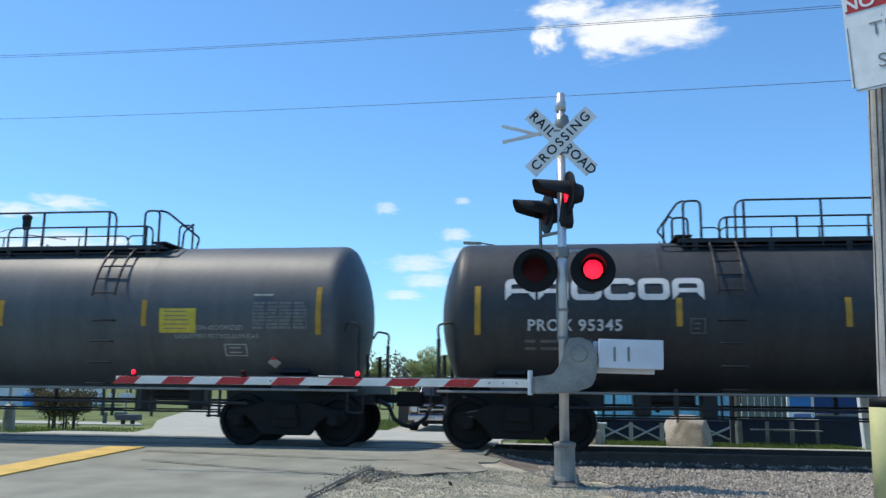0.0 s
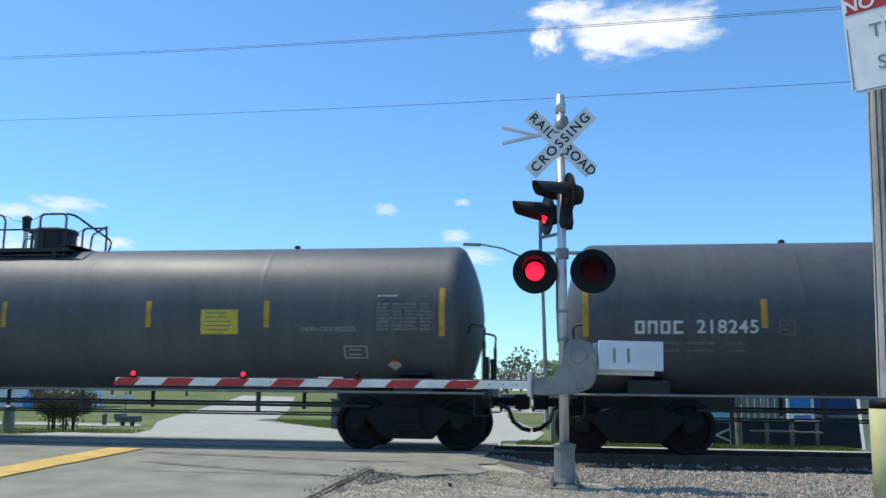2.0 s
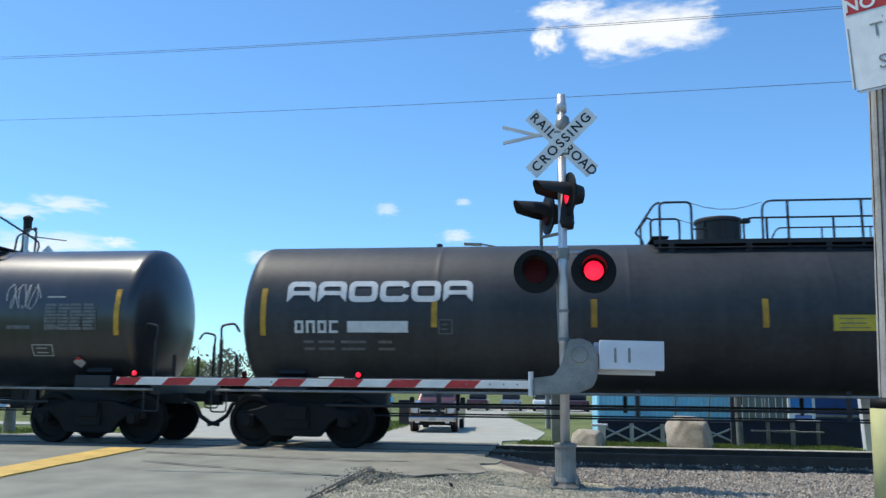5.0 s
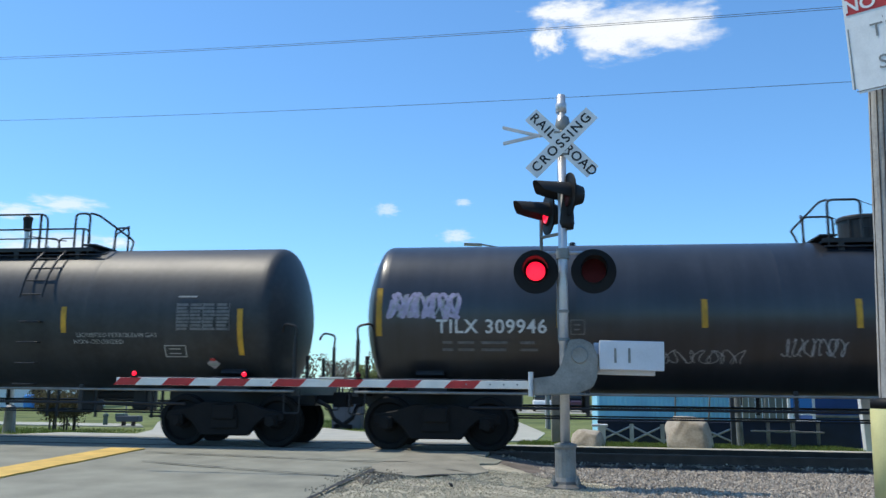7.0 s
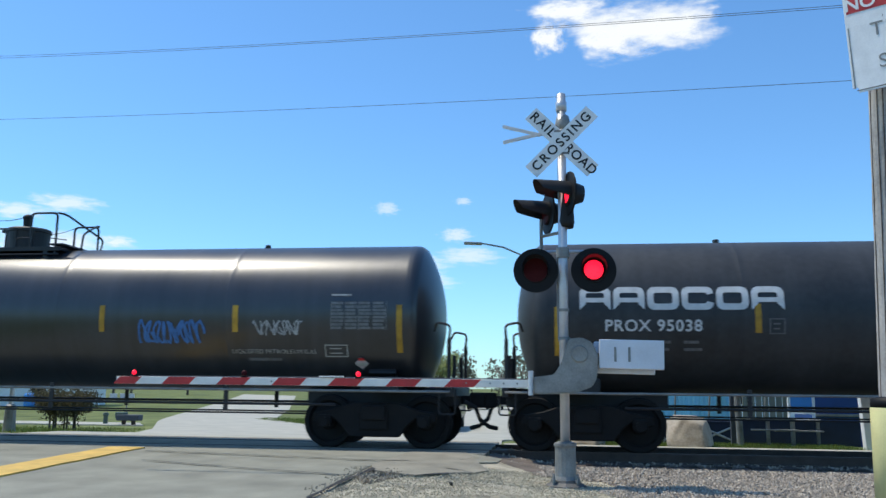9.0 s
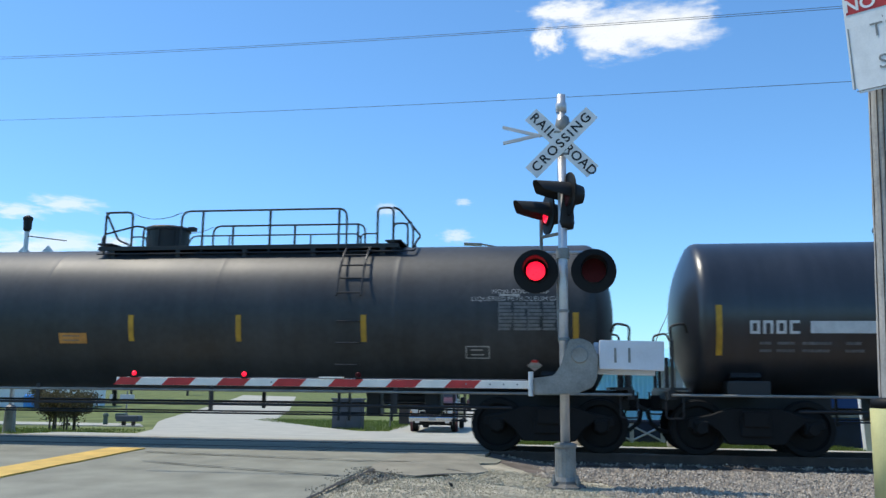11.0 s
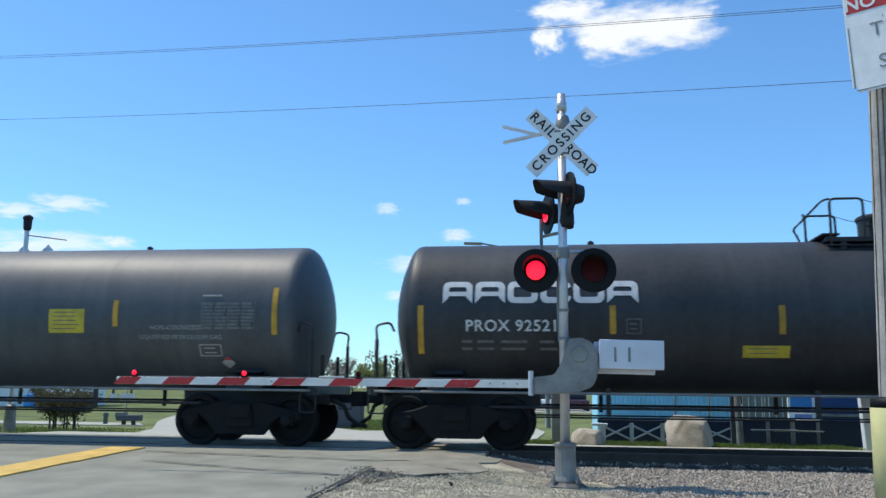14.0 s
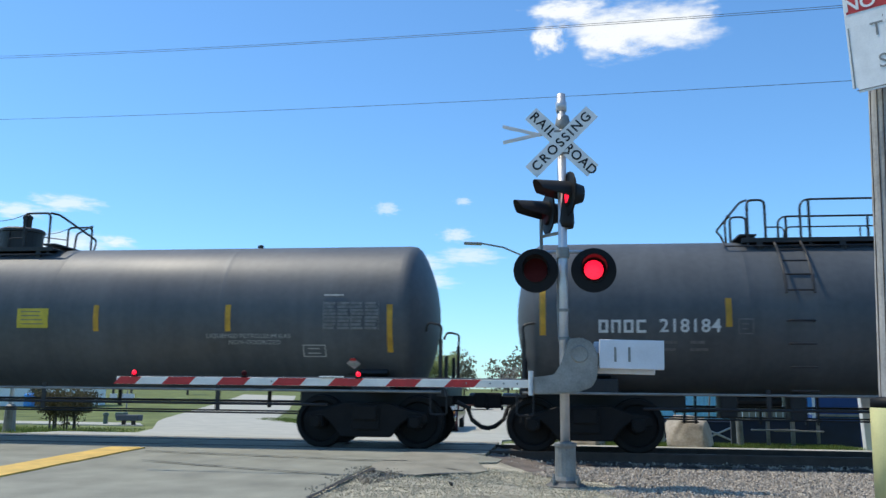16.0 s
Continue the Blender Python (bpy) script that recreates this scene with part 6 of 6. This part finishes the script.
def build_far_trees():
    rnd = random.Random(12)
    spots = []
    for k in range(26):
        x = -78 + 5.6 * k + rnd.uniform(-2, 2)
        y = rnd.uniform(118, 165)
        if -62 < x < -38:
            y += 60
        spots.append((x, y, rnd.uniform(4.6, 7.2), rnd.random() < 0.45))
    for i, (x, y, h, bare) in enumerate(spots):
        z = height(x, y) - 0.1
        t = thing("tree", "bare grey spring tree in the distance" if bare else "young green spring tree in the distance", "tree", pose(x, y, z), "distant trees")
        bm = bmesh.new()
        tips = limbs(bm, (0, 0, 0), h, h * 0.38, 7, i, 0.22)
        if bare:
            r2 = random.Random(i)
            for p in list(tips):
                for _ in range(9):
                    rod(bm, p, p + Vector((r2.uniform(-1, 1), r2.uniform(-1, 1), r2.uniform(0.2, 1.3))) * h * 0.13, 0.035, 4, 0.012)
        part("trunk", bm, M["bark"], t)
        leaves("crown", [(tuple(p), h * 0.16) for p in tips] + [((0, 0, h * 0.62), h * 0.24)], 2200 if bare else 5200, 0.09 if bare else 0.15, i, M["twig"] if bare else M["leaf"], t)
    # the wood along the skyline
    blobs = []
    for k in range(260):
        x = rnd.uniform(-420, 380)
        y = rnd.uniform(255, 330)
        h = rnd.uniform(9, 16)
        blobs += [((x + rnd.uniform(-3, 3), y, height(x, y) + h * q), h * 0.33) for q in (0.25, 0.5, 0.75)]
    o = leaves("far_wood", blobs, 60000, 0.75, 77, M["far_wood"])
    tagged(o, "grey-green spring woodland along the skyline", "woodland", kind="stuff")


def build_house(at, turn, w, d, eave, ridge, label):
    h = thing("house", label, "house", pose(*at, 0, 0, turn))
    part("wall", bx((0, 0, eave / 2), (w, d, eave), None, 0.02), M["sign_white"], h, "white siding wall")
    bm = bmesh.new()
    o = 0.5
    a = [bm.verts.new(p) for p in ((-w / 2 - o, -d / 2 - o, eave), (w / 2 + o, -d / 2 - o, eave), (w / 2 + o, d / 2 + o, eave), (-w / 2 - o, d / 2 + o, eave), (-w / 2 - o, 0, ridge), (w / 2 + o, 0, ridge))]
    for q in ((0, 1, 5, 4), (2, 3, 4, 5), (0, 4, 3), (1, 2, 5), (0, 3, 2, 1)):
        bm.faces.new([a[i] for i in q])
    bmesh.ops.recalc_face_normals(bm, faces=bm.faces)
    part("roof", bm, M["roof_grey"], h, "dark grey shingle roof")
    for k in range(3):
        x = -w / 3 + w / 3 * k
        f = part("window_frame", bx((x, -d / 2 - 0.02, eave * 0.55), (1.3, 0.08, 1.2), None, 0.01), M["gate_white"], h)
        part("pane", bx((x, -d / 2 - 0.07, eave * 0.55), (1.1, 0.02, 1.0), None, 0.003), M["glass_dark"], f)


build_bush()
build_far_trees()
build_house((-46, 66, -0.68), 12, 14, 9, 2.6, 5.6, "white house with a dark grey shingle roof")
build_house((16.0, 62, -0.68), -8, 12, 8, 2.6, 5.4, "white house with a grey roof behind the field")

# loose stones
scatter("gravel", 16000, (-2.8, 7.5, 8.6, 13.6, lambda x, y: x < 0.9 + 0.25 * math.sin(4 * y) - 0.35 * max(0, y - 11.2) and (x > -2.7) and y < 12.0 + 0.75 * (x + 2.2)), (0.004, 0.015), M["stone_pale"], "loose pale gravel on the shoulder", 0.0, 1)
# stones stop at y 14.3: the bare dark bed stands in for train shade
scatter("ballast_stones", 26000, (-0.8, 7.0, 9.6, 14.9, lambda x, y: y < 14.3 and x > 0.75 + 0.3 * math.sin(3.3 * y) - 0.5 * max(0, y - 11.2)), (0.01, 0.036), M["stone"], "brown-grey crushed track ballast stones", 0.0, 2)
scatter("ballast_stones", 5000, (-1.0, 9.0, 14.9, 17.5, lambda x, y: True), (0.02, 0.055), M["stone"], "brown-grey crushed track ballast stones", 0.0, 3)


def build_grass_blades():
    rng = np.random.default_rng(8)
    vs, fs = [], []
    n = 0
    while n < 26000:
        r = rng.random()
        if r < 0.3:
            x, y = rng.uniform(-0.9, 6), rng.uniform(18.05, 20.2)
        elif r < 0.6:
            y = rng.uniform(18.2, 33)
            x = -12.5 - 0.3 * (y - 19.5) - rng.uniform(0, 9)
        else:
            x, y = rng.uniform(-16, -6.8), rng.uniform(35, 46)
            if x > -6.9 - 0 or (x < -8 and y < 34.3 - 1.2 * (x + 8)):
                continue
        z = height(x, y)
        h, a = rng.uniform(0.03, 0.075) * (1.0 if y < 21 else 1.6), rng.uniform(0, 6.28)
        k = len(vs)
        dx, dy = 0.012 * math.cos(a), 0.012 * math.sin(a)
        vs += [(x - dx, y - dy, z - 0.02), (x + dx, y + dy, z - 0.02), (x + rng.uniform(-0.04, 0.04), y + rng.uniform(-0.04, 0.04), z + h)]
        fs.append((k, k + 1, k + 2))
        n += 1
    me = bpy.data.meshes.new("grass_blades")
    me.from_pydata(vs, [], fs)
    me.materials.append(M["blade"])
    tagged(new("grass_blades", me), "short uneven spring grass blades", "grass", kind="stuff")


build_grass_blades()


# ---- clouds, far behind everything ----
def cloud(name, spots, dist, seed, density=1.0):
    """A bank of soft vapour on a far sheet; spots are (azimuth right of +y, elevation, half width, half height) in degrees."""
    m = bpy.data.materials.new(name)
    m.use_nodes = True
    n, l = m.node_tree.nodes, m.node_tree.links
    n.remove(n["Principled BSDF"])
    out = n["Material Output"]
    uv = n.new("ShaderNodeTexCoord")
    no = n.new("ShaderNodeTexNoise")
    no.inputs["Scale"].default_value, no.inputs["Detail"].default_value, no.inputs["Roughness"].default_value = 2.1, 9, 0.6
    mp = n.new("ShaderNodeMapping")
    mp.inputs["Location"].default_value = (seed * 1.7, seed, 0)
    mp.inputs["Scale"].default_value = (1.0, 1.0, 1.0)
    l.new(uv.outputs["Object"], mp.inputs["Vector"])
    l.new(mp.outputs[0], no.inputs["Vector"])
    ln = n.new("ShaderNodeVectorMath")
    ln.operation = "LENGTH"
    l.new(uv.outputs["Object"], ln.inputs[0])
    sub_ = n.new("ShaderNodeMath")
    sub_.operation = "MULTIPLY_ADD"
    sub_.inputs[1].default_value = -0.62
    l.new(ln.outputs["Value"], sub_.inputs[0])
    l.new(no.outputs["Fac"], sub_.inputs[2])
    rg = n.new("ShaderNodeMapRange")
    rg.interpolation_type = "SMOOTHSTEP"
    rg.inputs[1].default_value, rg.inputs[2].default_value, rg.inputs[4].default_value = -0.02, 0.4, density
    l.new(sub_.outputs[0], rg.inputs[0])
    em, tr, mx = n.new("ShaderNodeEmission"), n.new("ShaderNodeBsdfTransparent"), n.new("ShaderNodeMixShader")
    em.inputs["Color"].default_value, em.inputs["Strength"].default_value = (0.93, 0.97, 1.0, 1), 1.05
    l.new(rg.outputs[0], mx.inputs[0])
    l.new(tr.outputs[0], mx.inputs[1])
    l.new(em.outputs[0], mx.inputs[2])
    l.new(mx.outputs[0], out.inputs["Surface"])
    for az, el, hw, hh in spots:
        a, e = radians(az), radians(el)
        d = Vector((math.sin(a) * math.cos(e), math.cos(a) * math.cos(e), math.sin(e)))
        bm = bmesh.new()
        bmesh.ops.create_grid(bm, x_segments=8, y_segments=8, size=1.0)
        o = link_mesh("cloud", bm, m)
        o.matrix_basis = look(d * dist, (0, 0, 0)) @ Matrix.Diagonal((math.tan(radians(hw)) * dist, math.tan(radians(hh)) * dist, 1, 1))
        o.visible_shadow = False
        tagged(o, "small white fair-weather cloud", "cloud", "clouds", "structure")


cloud("big_cloud", [(5.72, 23.56, 6.21, 2.48), (0.87, 24.85, 3.58, 1.44), (7.99, 23.43, 3.82, 1.75), (-0.63, 23.21, 1.53, 1.44), (3.57, 22.83, 2.86, 1.55)], 2200, 3, 1.00)
cloud("wisp_cloud", [(-11.74, 12.02, 1.24, 0.62), (-6.49, 12.59, 0.86, 0.36)], 2200, 5, 0.5)
cloud("thin_cloud", [(-6.94, 10.30, 1.62, 0.67), (-9.54, 8.29, 3.34, 0.93), (-8.76, 7.15, 2.86, 0.72), (-10.47, 6.18, 2.15, 0.52), (-6.07, 8.90, 3.34, 0.83), (-19.81, 8.49, 2.15, 0.72)], 2200, 5, 0.6)
cloud("low_cloud", [(-32.23, 11.17, 2.86, 0.77), (-35.04, 10.47, 2.39, 0.72), (-32.36, 8.71, 5.25, 1.13), (-29.08, 9.03, 1.34, 0.52), (-34.84, 8.16, 2.86, 0.72)], 2200, 7, 0.68)



# broken asphalt crumbs along the road's edge
def near_edge(x, y):
    e = -2.77 if y < 12.3 else -2.77 + 1.2 * (y - 12.3)
    return abs(x - e) < 0.16 + 0.1 * math.sin(7 * y)


scatter("asphalt_rubble", 230, (-2.72, -1.95, 10.5, 11.95, lambda x, y: 1.6 * abs(x + 2.4) + 0.7 * abs(y - 11.4) < 0.62), (0.012, 0.04), M["rubble"], "broken asphalt lumps beside the apron", 0.005, 15)
scatter("asphalt_rubble", 1, (-1.36, -1.32, 10.6, 10.66, lambda x, y: True), (0.038, 0.042), M["tar"], "single black stone on the gravel", 0.02, 16)
scatter("asphalt_crumbs", 420, (-3.2, -1.4, 9.6, 13.9, near_edge), (0.006, 0.024), M["patch"], "broken asphalt crumbs along the road edge", 0.01, 5)
scatter("gravel", 1500, (-2.7, -0.4, 11.2, 13.2, lambda x, y: y < 12.2 + 0.6 * (x + 2.0)), (0.006, 0.022), M["stone_pale"], "loose pale gravel beside the crossing", 0.004, 6)


# ---- motion of the train, its wheels and the flashing lights ----
def run_at(t):
    ts, ds = [r[0] for r in RUN], [r[1] for r in RUN]
    return float(np.interp(t, ts, ds))


def motions():
    for car, (at, spec) in zip(TRAIN, CARS):
        walk(car, [(t, pose(d - at, TRACK_Y, 0)) for t, d in RUN])
        for b in [c for c in car.children if c.name.startswith("bogie")]:
            for w in [c for c in b.children if c.name.startswith("wheelset")]:
                x = w.location.x
                rows = []
                for k in range(481):
                    t = k / 30
                    rows.append((t, pose(x, 0, WHEEL_R, 0, RAD((run_at(t) / WHEEL_R) % (2 * math.pi)), 0)))
                walk(w, rows)
    # each lens turns its glowing face out and in by turns
    for side, lenses in SIGNAL_LENSES.items():
        on = (0.18, 0.67) if side == "left" else (0.18 - 0.658, 0.658)
        steps = []
        for k in range(-1, 14):
            a = on[0] + 1.328 * k
            steps += [(a, 0), (a + on[1] - 0.01, 180)]
        for lens, rest in lenses:
            state = [v for t, v in steps if t <= 0][-1]
            rows, turn = [(0.0, rest @ pose(0, 0, 0, 0, 0, state))], state
            for t, v in steps:
                if 0.06 < t < 15.9:
                    f = 3 * int(t * 10)
                    for q in range(4):
                        rows.append(((f + q) / 30, rest @ pose(0, 0, 0, 0, 0, turn + 60 * q)))
                    turn += 180
            rows.append((16.0, rest @ pose(0, 0, 0, 0, 0, turn)))
            walk(lens, rows)


motions()
